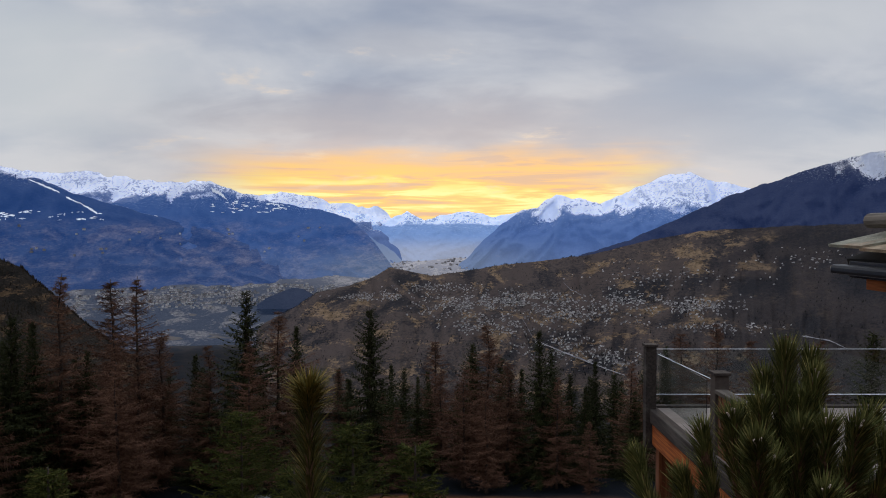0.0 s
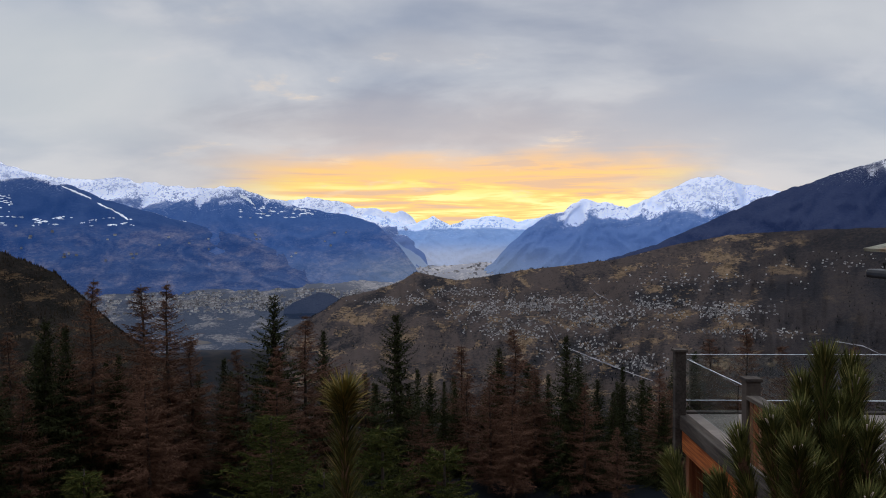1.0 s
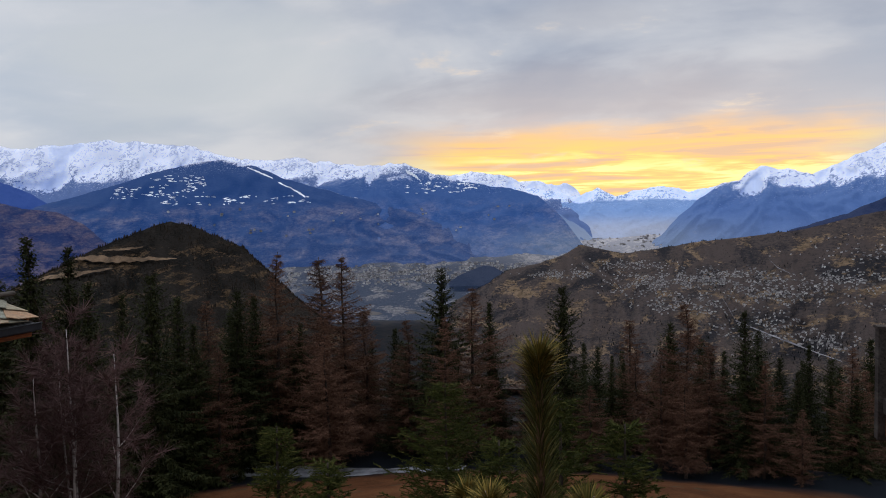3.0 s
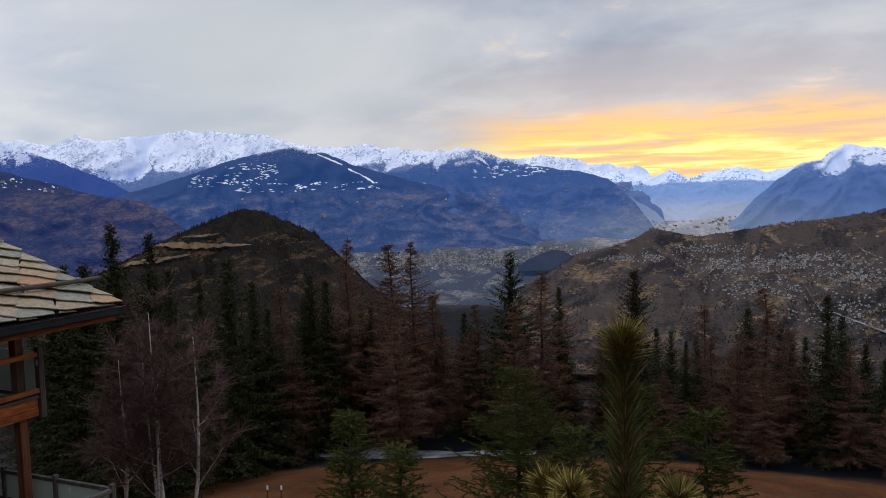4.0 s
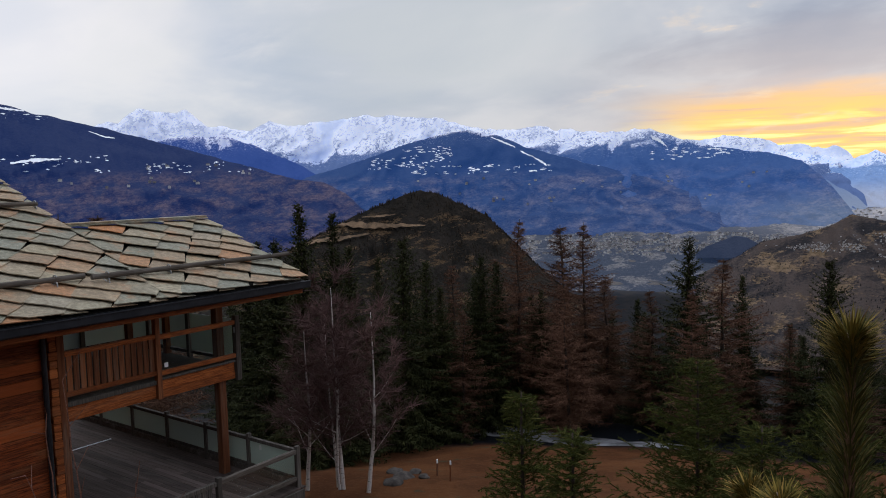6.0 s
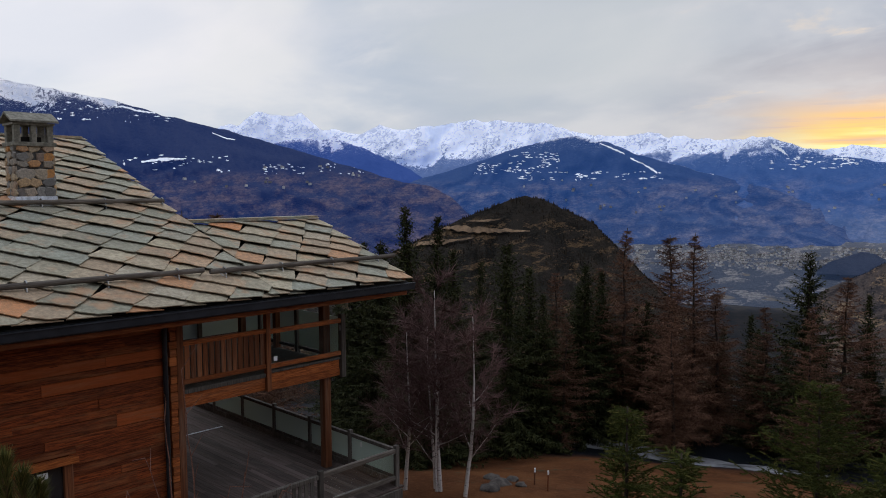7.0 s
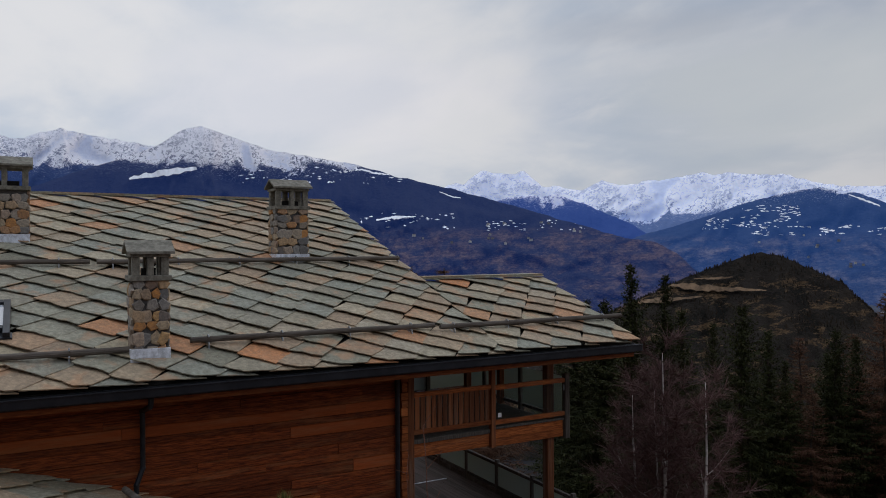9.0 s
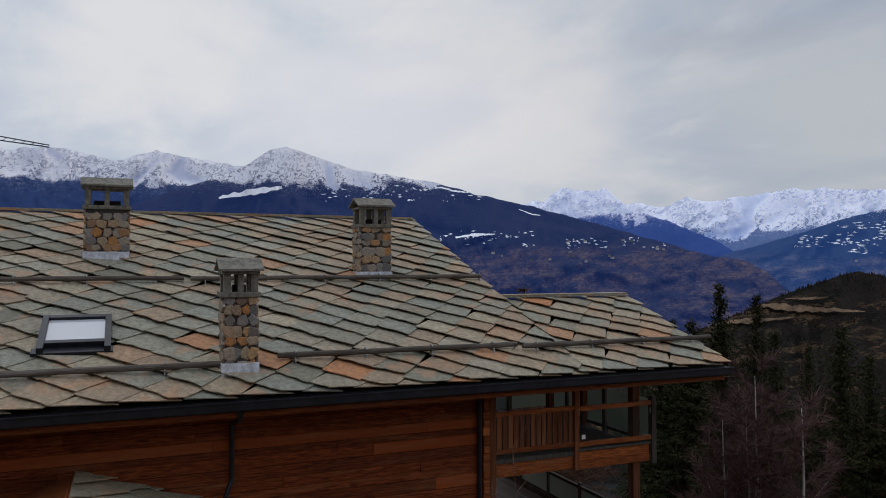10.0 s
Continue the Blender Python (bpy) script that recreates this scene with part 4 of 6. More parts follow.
# snow guards: round logs held by iron hooks
def snow_guard(u0, u1, v, bow=0.0):
    thing = tagged(empty("snow_guard", HOUSE), "weathered round log held by iron hooks on slates", "snow guard", "snow guards on the roof")
    bm = bmesh.new()
    n = max(2, int((u1 - u0) / 0.8))
    pts = [Vector((u0 + (u1 - u0) * i / n, v + 0.02 * noise.noise((i * 0.7, v, 0)), v * TAN + 0.17 + bow * i / n + 0.012 * noise.noise((i * 0.9, 3, v)))) for i in range(n + 1)]
    bm.free()
    verts = [(p.x, p.y + math.cos(a) * r, p.z + math.sin(a) * r) for i, p in enumerate(pts) for r in [0.060 + 0.005 * noise.noise((i * 1.3, v, 7))] for a in np.arange(10) * math.pi / 5]
    faces = [(i * 10 + j, i * 10 + (j + 1) % 10, i * 10 + 10 + (j + 1) % 10, i * 10 + 10 + j) for i in range(n) for j in range(10)]
    faces += [tuple(range(10)), tuple(range(n * 10 + 9, n * 10 - 1, -1))]
    part("log", mesh_of("log", verts, faces, log_wood), None, thing)
    u = u0 + 0.35
    while u < u1:
        z0 = v * TAN
        bm = bmesh.new()
        ring = [Vector((u, v + math.cos(a) * 0.085, z0 + 0.17 + math.sin(a) * 0.085)) for a in np.linspace(-2.4, 2.6, 10)]
        for a, b in zip(ring, ring[1:]):
            rod(bm, a, b, 0.014, sides=6)
        rod(bm, (u, v - 0.06, z0 + 0.11), (u, v - 0.10, z0 - 0.02), 0.016, sides=6)
        rod(bm, (u, v - 0.10, z0 - 0.01), (u, v + 0.30, z0 + 0.13), 0.014, sides=6)
        part("hook", bm, iron_mat, thing)
        u += 1.52


for a in ((-5.19, 0.36, 0.95), (-10.83, -5.30, 1.05), (-24, -11.88, 0.84), (-12.2, -4.2, 5.23), (-24, -12.35, 5.26)):
    snow_guard(*a)


# chimneys
def stone_mesh(rand):
    k = rand.randint(5, 7)
    ring = [(math.cos(t) * 0.5 * rand.uniform(0.80, 1.14), math.sin(t) * 0.5 * rand.uniform(0.80, 1.14)) for t in [2 * math.pi * (i + rand.uniform(-0.2, 0.2)) / k for i in range(k)]]
    verts = [(x, 0.0, y) for x, y in ring] + [(x * 0.98, -0.7, y * 0.98) for x, y in ring] + [(x * 0.80, -1.0, y * 0.80) for x, y in ring]
    faces = [(i, (i + 1) % k, k + (i + 1) % k, k + i) for i in range(k)] + [(k + i, k + (i + 1) % k, 2 * k + (i + 1) % k, 2 * k + i) for i in range(k)] + [tuple(range(2 * k, 3 * k))]
    return mesh_of("stone", verts, faces, stone_mat)


STONES = [stone_mesh(RS) for _ in range(8)]


def chimney(u0, u1, v0, v1, top, slab, ridge_along, label, seed):
    """A rubble stack with a slab, an open lantern of little pillars and a small gabled stone cap. top: the cap's ridge; slab: the top of the masonry."""
    rand = random.Random(seed)
    thing = tagged(empty("chimney", HOUSE), label, "chimney", "chimneys on the roof")
    base = v0 * TAN - 0.05
    body = part("masonry_body", boxed(u0 + 0.03, u1 - 0.03, v0 + 0.03, v1 - 0.03, base, slab - 0.09, 0.01), mortar_mat, thing)
    for face in range(4):
        w = (u1 - u0) if face % 2 == 0 else (v1 - v0)
        cols = max(2, round(w / 0.26))
        z = base + 0.22
        row = 0
        while z < slab - 0.12:
            hh = rand.uniform(0.18, 0.29)
            for c in range(cols + row % 2):
                s = (c + 0.5 - 0.5 * (row % 2)) / cols
                ww = w / cols * rand.uniform(1.02, 1.3)
                a = min(max(s * w + rand.uniform(-0.03, 0.03), ww * 0.42), w - ww * 0.42)
                if face == 0: m = pose(u0 + a, v0 + 0.03, z)
                elif face == 1: m = pose(u0 + 0.03, v0 + a, z, 0, 0, -90)
                elif face == 2: m = pose(u0 + a, v1 - 0.03, z, 0, 0, 180)
                else: m = pose(u1 - 0.03, v0 + a, z, 0, 0, 90)
                ob = new("stone", rand.choice(STONES))
                ob.parent = body
                ob.matrix_local = m @ pose(0, 0, 0, 0, rand.uniform(-25, 25), 0) @ Matrix.Diagonal((ww, 0.045 * rand.uniform(0.8, 1.5), hh * 1.2, 1))
            z += hh * 0.90
            row += 1
    # bright metal collar
    bm = bmesh.new()
    box(bm, u0 - 0.02, u1 + 0.02, v0 - 0.05, v0 - 0.02, base + 0.02, base + 0.30, 0.004)
    box(bm, u0 - 0.04, u0 - 0.015, v0 - 0.05, v1, base + 0.02, base + 0.30, 0.004, )
    for k in range(5):
        x = u0 + (u1 - u0) * (k + 0.5) / 5
        box(bm, x - 0.008, x + 0.008, v0 - 0.062, v0 - 0.048, base + 0.03, base + 0.29)
    part("flashing", bm, zinc_mat, thing, "bright folded metal flashing")
    part("slab", boxed(u0 - 0.05, u1 + 0.05, v0 - 0.05, v1 + 0.05, slab - 0.10, slab, 0.012), cap_mat, thing)
    ev = top - 0.24
    for x in ((u0, u0 + 0.14), ((u0 + u1) / 2 - 0.06, (u0 + u1) / 2 + 0.06), (u1 - 0.14, u1)):
        for y in ((v0, v0 + 0.16), (v1 - 0.16, v1)):
            part("pillar", boxed(x[0], x[1], y[0], y[1], slab, ev - 0.06, 0.012), cap_mat, thing)
    part("flue", boxed(u0 + 0.2, u1 - 0.2, v0 + 0.25, v1 - 0.25, slab, slab + 0.14), black_mat, thing)
    part("lintel_slab", boxed(u0 - 0.03, u1 + 0.03, v0 - 0.03, v1 + 0.03, ev - 0.06, ev), cap_mat, thing)
    cu, cv, o = (u0 + u1) / 2, (v0 + v1) / 2, 0.10
    if ridge_along:
        prof = [(v0 - o, ev), (cv, top - 0.03), (v1 + o, ev), (v1 + o, ev + 0.05), (cv, top + 0.03), (v0 - o, ev + 0.05)]
        verts = [(u, y, zz) for u in (u0 - o, u1 + o) for y, zz in prof]
    else:
        prof = [(u0 - o, ev), (cu, top - 0.03), (u1 + o, ev), (u1 + o, ev + 0.05), (cu, top + 0.03), (u0 - o, ev + 0.05)]
        verts = [(x, y, zz) for y in (v1 + o, v0 - o) for x, zz in prof]
    faces = [(i, (i + 1) % 6, 6 + (i + 1) % 6, 6 + i) for i in range(6)] + [(0, 5, 4, 1), (1, 4, 3, 2), (6, 7, 10, 11), (7, 8, 9, 10)]
    part("cap", mesh_of("cap", verts, faces, cap_mat), None, thing, "small gabled stone slab cap")
    return thing


chimney(-7.76, -6.88, 5.40, 6.15, 4.24, 3.53, True, "rubble stone chimney with gabled slab cap near roof end", 1)
chimney(-11.95, -11.29, 0.66, 1.30, 2.52, 1.87, True, "slim rubble stone chimney low on the roof", 2)
chimney(-14.66, -13.61, 6.88, 7.6, 4.68, 3.95, True, "wide rubble stone chimney high on the roof", 3)

# skylight
sky = tagged(empty("skylight", HOUSE @ SLOPE), "dark framed roof window with pale glass", "skylight")
b0, b1 = 1.72 / COS, 3.2 / COS
for a in ((-15.26, -15.14, b0, b1), (-14.08, -13.96, b0, b1), (-15.14, -14.08, b1 - 0.14, b1), (-15.14, -14.08, b0 + 0.22, b0 + 0.36)):
    part("frame", boxed(a[0], a[1], a[2], a[3], 0.02, 0.22, 0.012), gutter_mat, sky)
part("apron", boxed(-15.36, -13.92, b0 - 0.02, b0 + 0.22, 0.06, 0.12, 0.01), gutter_mat, sky)
part("pane", boxed(-15.14, -14.08, b0 + 0.36, b1 - 0.14, 0.12, 0.16, 0), sky_glass, sky)

# porch canopy in front of the wall
can = tagged(empty("entrance_canopy", HOUSE), "low slate-covered gabled canopy against the plank wall", "canopy")
CR, CT = -14.6, math.tan(radians(19))
for side in (1, -1):
    m = Matrix.Translation((CR, 1.05, -1.42)) @ (pose(0, 0, 0, 0, 19, 0) if side > 0 else pose(0, 0, 0, 0, -19, 0))
    bm = bmesh.new()
    box(bm, 0 if side > 0 else -3.6, 3.6 if side > 0 else 0, -2.4, 0.05, -0.16, -0.05, 0.01, m)
    p = part("roof_slab", bm, beam_wood, can)
    sl = m @ (pose(3.6, 0, -0.02, 0, 0, 90) if side > 0 else pose(-3.6, -2.4, -0.02, 0, 0, -90))
    lay_slates(can, sl, *((-2.4, 0.04) if side > 0 else (-0.04, 2.4)), 0.0, 3.55, lambda a, b: True, 0.75, 0.6)
bm = bmesh.new()
rod(bm, (-12.15, 0.2, -1.98), (-11.75, -1.35, -2.06), 0.06, sides=10)
part("snow_guard_log", bm, log_wood, can)
part("support_beam", boxed(-18, -11.6, -1.2, -1.0, -3.0, -2.8), beam_wood, can)
for u in (-17.8, -11.75):
    part("support_post", boxed(u - 0.1, u + 0.1, -1.2, -1.0, -9.3, -3.0), post_wood, can)

lay_slates(roof, SLOPE, R0, R1, -0.15, RV / COS - 0.1, lambda a, b: a > -16.0 and b < 8.0)
lay_slates(annex, SLOPE, R1, 0.02, -0.15, AV / COS - 0.1, lambda a, b: True, turn=-38.0)


# ---- trees ----
def needle_shade(dark, light, tip=None, spec=0.08):
    def build(n):
        pick = island(n)
        col = n.mix(pick, dark, light)
        if tip:
            col = n.mix(n.step(pick, 0.80, 1.0), col, tip)
        col = n.mix(n.math("MULTIPLY", rnd(n), 0.4), col, tuple(c * 0.55 for c in dark))
        return bsdf(n, col, 0.8, Specular_IOR_Level=spec)
    return build


def bark_shade(dark, light, scale=(9, 9, 2.0)):
    def build(n):
        f = n.noise(n.vmath("MULTIPLY", coords(n), scale), 2.0, 6.0, 0.7)
        return bsdf(n, n.mix(n.step(f, 0.35, 0.65), dark, light), 0.95, bump(n, f, 0.8, 0.02))
    return build


def birch_shade(n):
    p = coords(n)
    f = n.noise(n.vmath("MULTIPLY", p, (6, 6, 22)), 1.0, 5.0, 0.7)
    s = n.noise(p, 1.2, 4.0)
    col = n.mix(n.step(f, 0.56, 0.64), n.mix(s, (0.40, 0.36, 0.33), (0.62, 0.57, 0.54)), (0.06, 0.05, 0.045))
    return bsdf(n, col, 0.8, bump(n, f, 0.4, 0.01))


spruce_green = material("spruce_needles", needle_shade((0.014, 0.018, 0.006), (0.046, 0.047, 0.016)))
larch_brown = material("larch_twigs", needle_shade((0.060, 0.030, 0.019), (0.185, 0.096, 0.060)))
birch_twig = material("birch_twigs", needle_shade((0.085, 0.047, 0.044), (0.175, 0.105, 0.097)))
young_green = material("young_spruce_needles", needle_shade((0.024, 0.034, 0.008), (0.085, 0.090, 0.020), (0.14, 0.12, 0.035)))
pine_green = material("pine_needles", needle_shade((0.040, 0.048, 0.014), (0.165, 0.160, 0.048), (0.30, 0.245, 0.085)))
tree_bark = material("tree_bark", bark_shade((0.022, 0.016, 0.012), (0.07, 0.052, 0.042)))
pine_bark = material("pine_stem", bark_shade((0.06, 0.028, 0.014), (0.14, 0.075, 0.04), (30, 30, 30)))
birch_bark = material("birch_bark", birch_shade)
bud_mat = material("pine_bud", plain_shade((0.42, 0.33, 0.27), 0.7, scale=60.0))


class Leaves:
    """Gathers many small pieces into one mesh."""

    def __init__(self):
        self.v, self.f = [], []

    def kite(self, a, d, w, side):
        """A slim kite from a along d, w wide across side."""
        k = len(self.v)
        m = a + d * 0.45
        self.v += [a, m + side * w, a + d, m - side * w]
        self.f.append((k, k + 1, k + 2, k + 3))

    def spike(self, a, d, w, side):
        k = len(self.v)
        self.v += [a - side * w, a + side * w, a + d]
        self.f.append((k, k + 1, k + 2))

    def limb(self, a, b, r0, r1, sides=4):
        k = len(self.v)
        z = (b - a).normalized()
        x = z.orthogonal().normalized()
        y = z.cross(x)
        for p, r in ((a, r0), (b, r1)):
            self.v += [p + (x * math.cos(2 * math.pi * i / sides) + y * math.sin(2 * math.pi * i / sides)) * r for i in range(sides)]
        self.f += [(k + i, k + (i + 1) % sides, k + sides + (i + 1) % sides, k + sides + i) for i in range(sides)]

    def tube(self, pts, radii, sides=7):
        """One connected tube along pts."""
        k = len(self.v)
        for i, p in enumerate(pts):
            z = (pts[min(i + 1, len(pts) - 1)] - pts[max(i - 1, 0)]).normalized()
            x = z.cross(Vector((0.3, 1, 0.1))).normalized()
            y = z.cross(x)
            self.v += [p + (x * math.cos(2 * math.pi * j / sides) + y * math.sin(2 * math.pi * j / sides)) * radii[i] for j in range(sides)]
        for i in range(len(pts) - 1):
            a, b = k + i * sides, k + (i + 1) * sides
            self.f += [(a + j, a + (j + 1) % sides, b + (j + 1) % sides, b + j) for j in range(sides)]
        self.f.append(tuple(k + (len(pts) - 1) * sides + j for j in range(sides)))

    def mesh(self, name, mat, smooth=False):
        return mesh_of(name, self.v, self.f, mat, smooth)


def spread(rand, up=0.0):
    v = Vector((rand.gauss(0, 1), rand.gauss(0, 1), rand.gauss(0, 1) + up))
    return v.normalized()


def spruce(seed, tall=12.0, wide=2.3, thin=1.0):
    """A spruce of drooping boughs set in rough whorls, with gaps; its foot at the origin."""
    rand = random.Random(seed)
    thing = empty("spruce")
    trunk, crown = Leaves(), Leaves()
    n = 12
    pts = [Vector((0.05 * noise.noise((seed, i * 0.4, 0)), 0.05 * noise.noise((seed, i * 0.4, 5)), tall * i / n)) for i in range(n + 1)]
    trunk.tube(pts, [0.19 * (1 - i / n) + 0.012 for i in range(n + 1)])
    z = 0.6
    while z < tall - 0.12:
        t = z / tall
        reach = wide * (1 - t) ** 0.92 * (0.78 + 0.42 * noise.noise((seed * 2.1, z * 0.9, 0))) + 0.12
        start = rand.uniform(0, 6.28)
        boughs = 7 if t < 0.85 else 5
        for k in range(boughs):
            if rand.random() < 0.10:
                continue
            az = start + 6.283 * (k + rand.uniform(-0.3, 0.3)) / boughs
            ln = reach * rand.uniform(0.50, 1.22)
            out = Vector((math.cos(az), math.sin(az), 0))
            flat = Vector((-out.y, out.x, 0))
            slope = -0.50 + 1.05 * t ** 1.4 + rand.uniform(-0.12, 0.12)
            p = Vector((0, 0, z + rand.uniform(-0.10, 0.10)))
            segs = max(3, int(ln / 0.17))
            for s in range(segs):
                f = (s + 1) / segs
                step_v = (out + flat * rand.uniform(-0.12, 0.12) + Vector((0, 0, slope + 0.75 * f * f - 0.12))) * (ln / segs)
                crown.limb(p, p + step_v, 0.016 * (1 - f) + 0.006, 0.015 * (1 - f) + 0.004, 3)
                p = p + step_v
                size = (0.22 + 0.30 * (1 - f)) * (0.32 + 0.70 * (1 - t)) * thin
                for sd in (-1, 1, rand.choice((-1, 1))):
                    d = (flat * sd * rand.uniform(0.5, 1.0) + out * rand.uniform(0.3, 0.9) + Vector((0, 0, rand.uniform(-0.55, 0.0)))) * size * rand.uniform(0.7, 1.35)
                    crown.kite(p - step_v * rand.random(), d, rand.uniform(0.030, 0.062), Vector((rand.uniform(-1, 1), rand.uniform(-1, 1), rand.uniform(-0.6, 0.6))).normalized())
                for _ in range(2):
                    crown.kite(p - step_v * rand.random() + flat * rand.uniform(-0.12, 0.12), Vector((rand.uniform(-0.1, 0.1), rand.uniform(-0.1, 0.1), -size * rand.uniform(0.6, 1.5))), rand.uniform(0.028, 0.055), flat)
            crown.kite(p, (out + Vector((0, 0, 0.35))) * 0.22, 0.03, flat)
        z += rand.uniform(0.20, 0.38) * (0.62 + 0.6 * (1 - t))
    crown.spike(Vector((0, 0, tall - 0.5)), Vector((0, 0, 0.6)), 0.04, Vector((1, 0, 0)))
    part("trunk", trunk.mesh("trunk", tree_bark, True), None, thing)
    part("crown", crown.mesh("crown", spruce_green), None, thing)
    return thing


def larch(seed, tall=13.0, wide=2.4):
    """A bare brown larch: a straight stem with level boughs and many fine hanging twigs."""
    rand = random.Random(seed)
    thing = empty("larch")
    trunk, crown = Leaves(), Leaves()
    n = 14
    bend = rand.uniform(0, 6)
    pts = [Vector((0.22 * noise.noise((seed, i * 0.22, bend)), 0.22 * noise.noise((seed, i * 0.22, 9)), tall * i / n)) for i in range(n + 1)]
    trunk.tube(pts, [0.15 * (1 - i / n) + 0.016 for i in range(n + 1)])
    z = 1.2
    while z < tall - 0.15:
        t = z / tall
        q = pts[0].lerp(pts[-1], t)
        i = min(int(t * n), n - 1)
        q = pts[i].lerp(pts[i + 1], t * n - i)
        reach = wide * min(1.0, 0.5 + t) * (1 - t) ** 0.95 * (0.8 + 0.5 * noise.noise((seed * 1.7, z * 0.7, 3))) + 0.15
        for k in range(rand.randint(3, 5)):
            az = rand.uniform(0, 2 * math.pi)
            ln = reach * rand.uniform(0.45, 1.2)
            out = Vector((math.cos(az), math.sin(az), 0))
            flat = Vector((-out.y, out.x, 0))
            p = q.copy()
            segs = max(3, int(ln / 0.2))
            lift = rand.uniform(-0.2, 0.12) + 0.35 * t
            for s in range(segs):
                f = (s + 1) / segs
                d = (out + flat * rand.uniform(-0.22, 0.22) + Vector((0, 0, lift - 0.25 * f + 0.5 * f * f + rand.uniform(-0.1, 0.1)))) * (ln / segs)
                crown.limb(p, p + d, 0.020 * (1 - f) + 0.007, 0.018 * (1 - f) + 0.006, 3)
                p = p + d
                for _ in range(13):
                    w = (flat * rand.uniform(-1, 1) + out * rand.uniform(-0.2, 0.8) + Vector((0, 0, rand.uniform(-0.85, 0.35)))) * rand.uniform(0.25, 0.75) * (0.5 + 0.5 * (1 - t))
                    crown.spike(p - d * rand.random(), w, rand.uniform(0.010, 0.021), Vector((rand.uniform(-1, 1), rand.uniform(-1, 1), rand.uniform(-1, 1))).normalized())
        z += rand.uniform(0.14, 0.30)
    part("trunk", trunk.mesh("trunk", tree_bark, True), None, thing)
    part("crown", crown.mesh("crown", larch_brown), None, thing)
    return thing


def birch(seed, tall, lean, stems):
    """A bare birch of one or more pale stems with steep limbs and a haze of reddish twigs."""
    rand = random.Random(seed)
    thing = tagged(empty("birch"), "bare white-barked birch with fine reddish twigs on slope", "birch tree")
    trunk, crown = Leaves(), Leaves()

    def twigs(p, d, count, size):
        for _ in range(count):
            w = (d * rand.uniform(0.1, 1.0) + Vector((rand.uniform(-1, 1), rand.uniform(-1, 1), rand.uniform(-0.7, 0.8)))) * size * rand.uniform(0.5, 1.2)
            crown.spike(p, w, rand.uniform(0.007, 0.014), spread(rand))

    def limb(p, d, ln, r, depth):
        segs = max(3, int(ln / 0.25))
        for s in range(segs):
            f = s / segs
            d = (d + Vector((rand.uniform(-0.12, 0.12), rand.uniform(-0.12, 0.12), 0.03))).normalized()
            b = p + d * (ln / segs)
            (trunk if r > 0.017 else crown).limb(p, b, r * (1 - f * 0.8), r * (1 - (s + 1) / segs * 0.8), 5 if r > 0.03 else 3)
            p = b
            twigs(p, d, 20 if depth else 14, 0.46)
            if depth and rand.random() < 0.75:
                limb(p, (d + spread(rand) * 0.75).normalized(), ln * rand.uniform(0.25, 0.5), r * 0.4, depth - 1)
        twigs(p, d, 16, 0.45)

    for k in range(stems):
        hgt = tall * (1.0 if k == 0 else rand.uniform(0.55, 0.85))
        p = Vector((rand.uniform(-0.25, 0.25) * (k > 0) * 2, rand.uniform(-0.25, 0.25) * (k > 0), -0.3))
        d = Vector((lean[0] + (rand.uniform(-0.16, 0.16) if k else 0), lean[1] + (rand.uniform(-0.12, 0.12) if k else 0), 1)).normalized()
        segs = int(hgt / 0.3)
        r0 = 0.072 if k == 0 else 0.048
        line = [p]
        for s in range(segs):
            f = s / segs
            d = (d + Vector((rand.uniform(-0.045, 0.045), rand.uniform(-0.045, 0.045), 0.05))).normalized()
            p = p + d * (hgt / segs)
            line.append(p)
            if f > 0.18 and rand.random() < 0.8:
                az = rand.uniform(0, 6.28)
                limb(p, Vector((math.cos(az) * 0.75, math.sin(az) * 0.75, rand.uniform(0.35, 0.9))).normalized(), (1 - f) * tall * rand.uniform(0.20, 0.36) + 0.5, (r0 * (1 - f)) * 0.38 + 0.004, 1)
        trunk.tube(line, [r0 * (1 - i / segs) + 0.008 for i in range(segs + 1)])
    part("trunk", trunk.mesh("trunk", birch_bark, True), None, thing, "white bark with dark marks")
    part("crown", crown.mesh("crown", birch_twig), None, thing)
    return thing


SPRUCES = [
    (14.7, -4.4, 42), (11, -7.1, 46), (5.5, -5.7, 41), (7.7, -10.2, 46), (3.1, -10.3, 47), (2, -11, 45), (-2.1, -8.4, 45), (-7.5, -7.4, 42),
    (-9.6, -10.6, 48), (-11.5, -9.7, 46), (-12.7, -10.4, 50), (18.4, -8.8, 47), (30.2, -7.1, 44), (26.2, -8.5, 48), (-29.6, -6.6, 60), (-16.6, -8.3, 52),
    (42.8, -1.3, 33), (41, -2.1, 34), (36, -3.9, 38), (34, -5.7, 41), (39.8, -4.5, 36), (37.8, -5.5, 40), (30, -5.5, 42), (28.5, -5.9, 44),
    (25.5, -8.2, 44), (32.8, -7.9, 40), (45.4, -3.8, 40), (47.2, -4.9, 44), (46.1, -3.9, 44), (44.7, -4.5, 40),
]
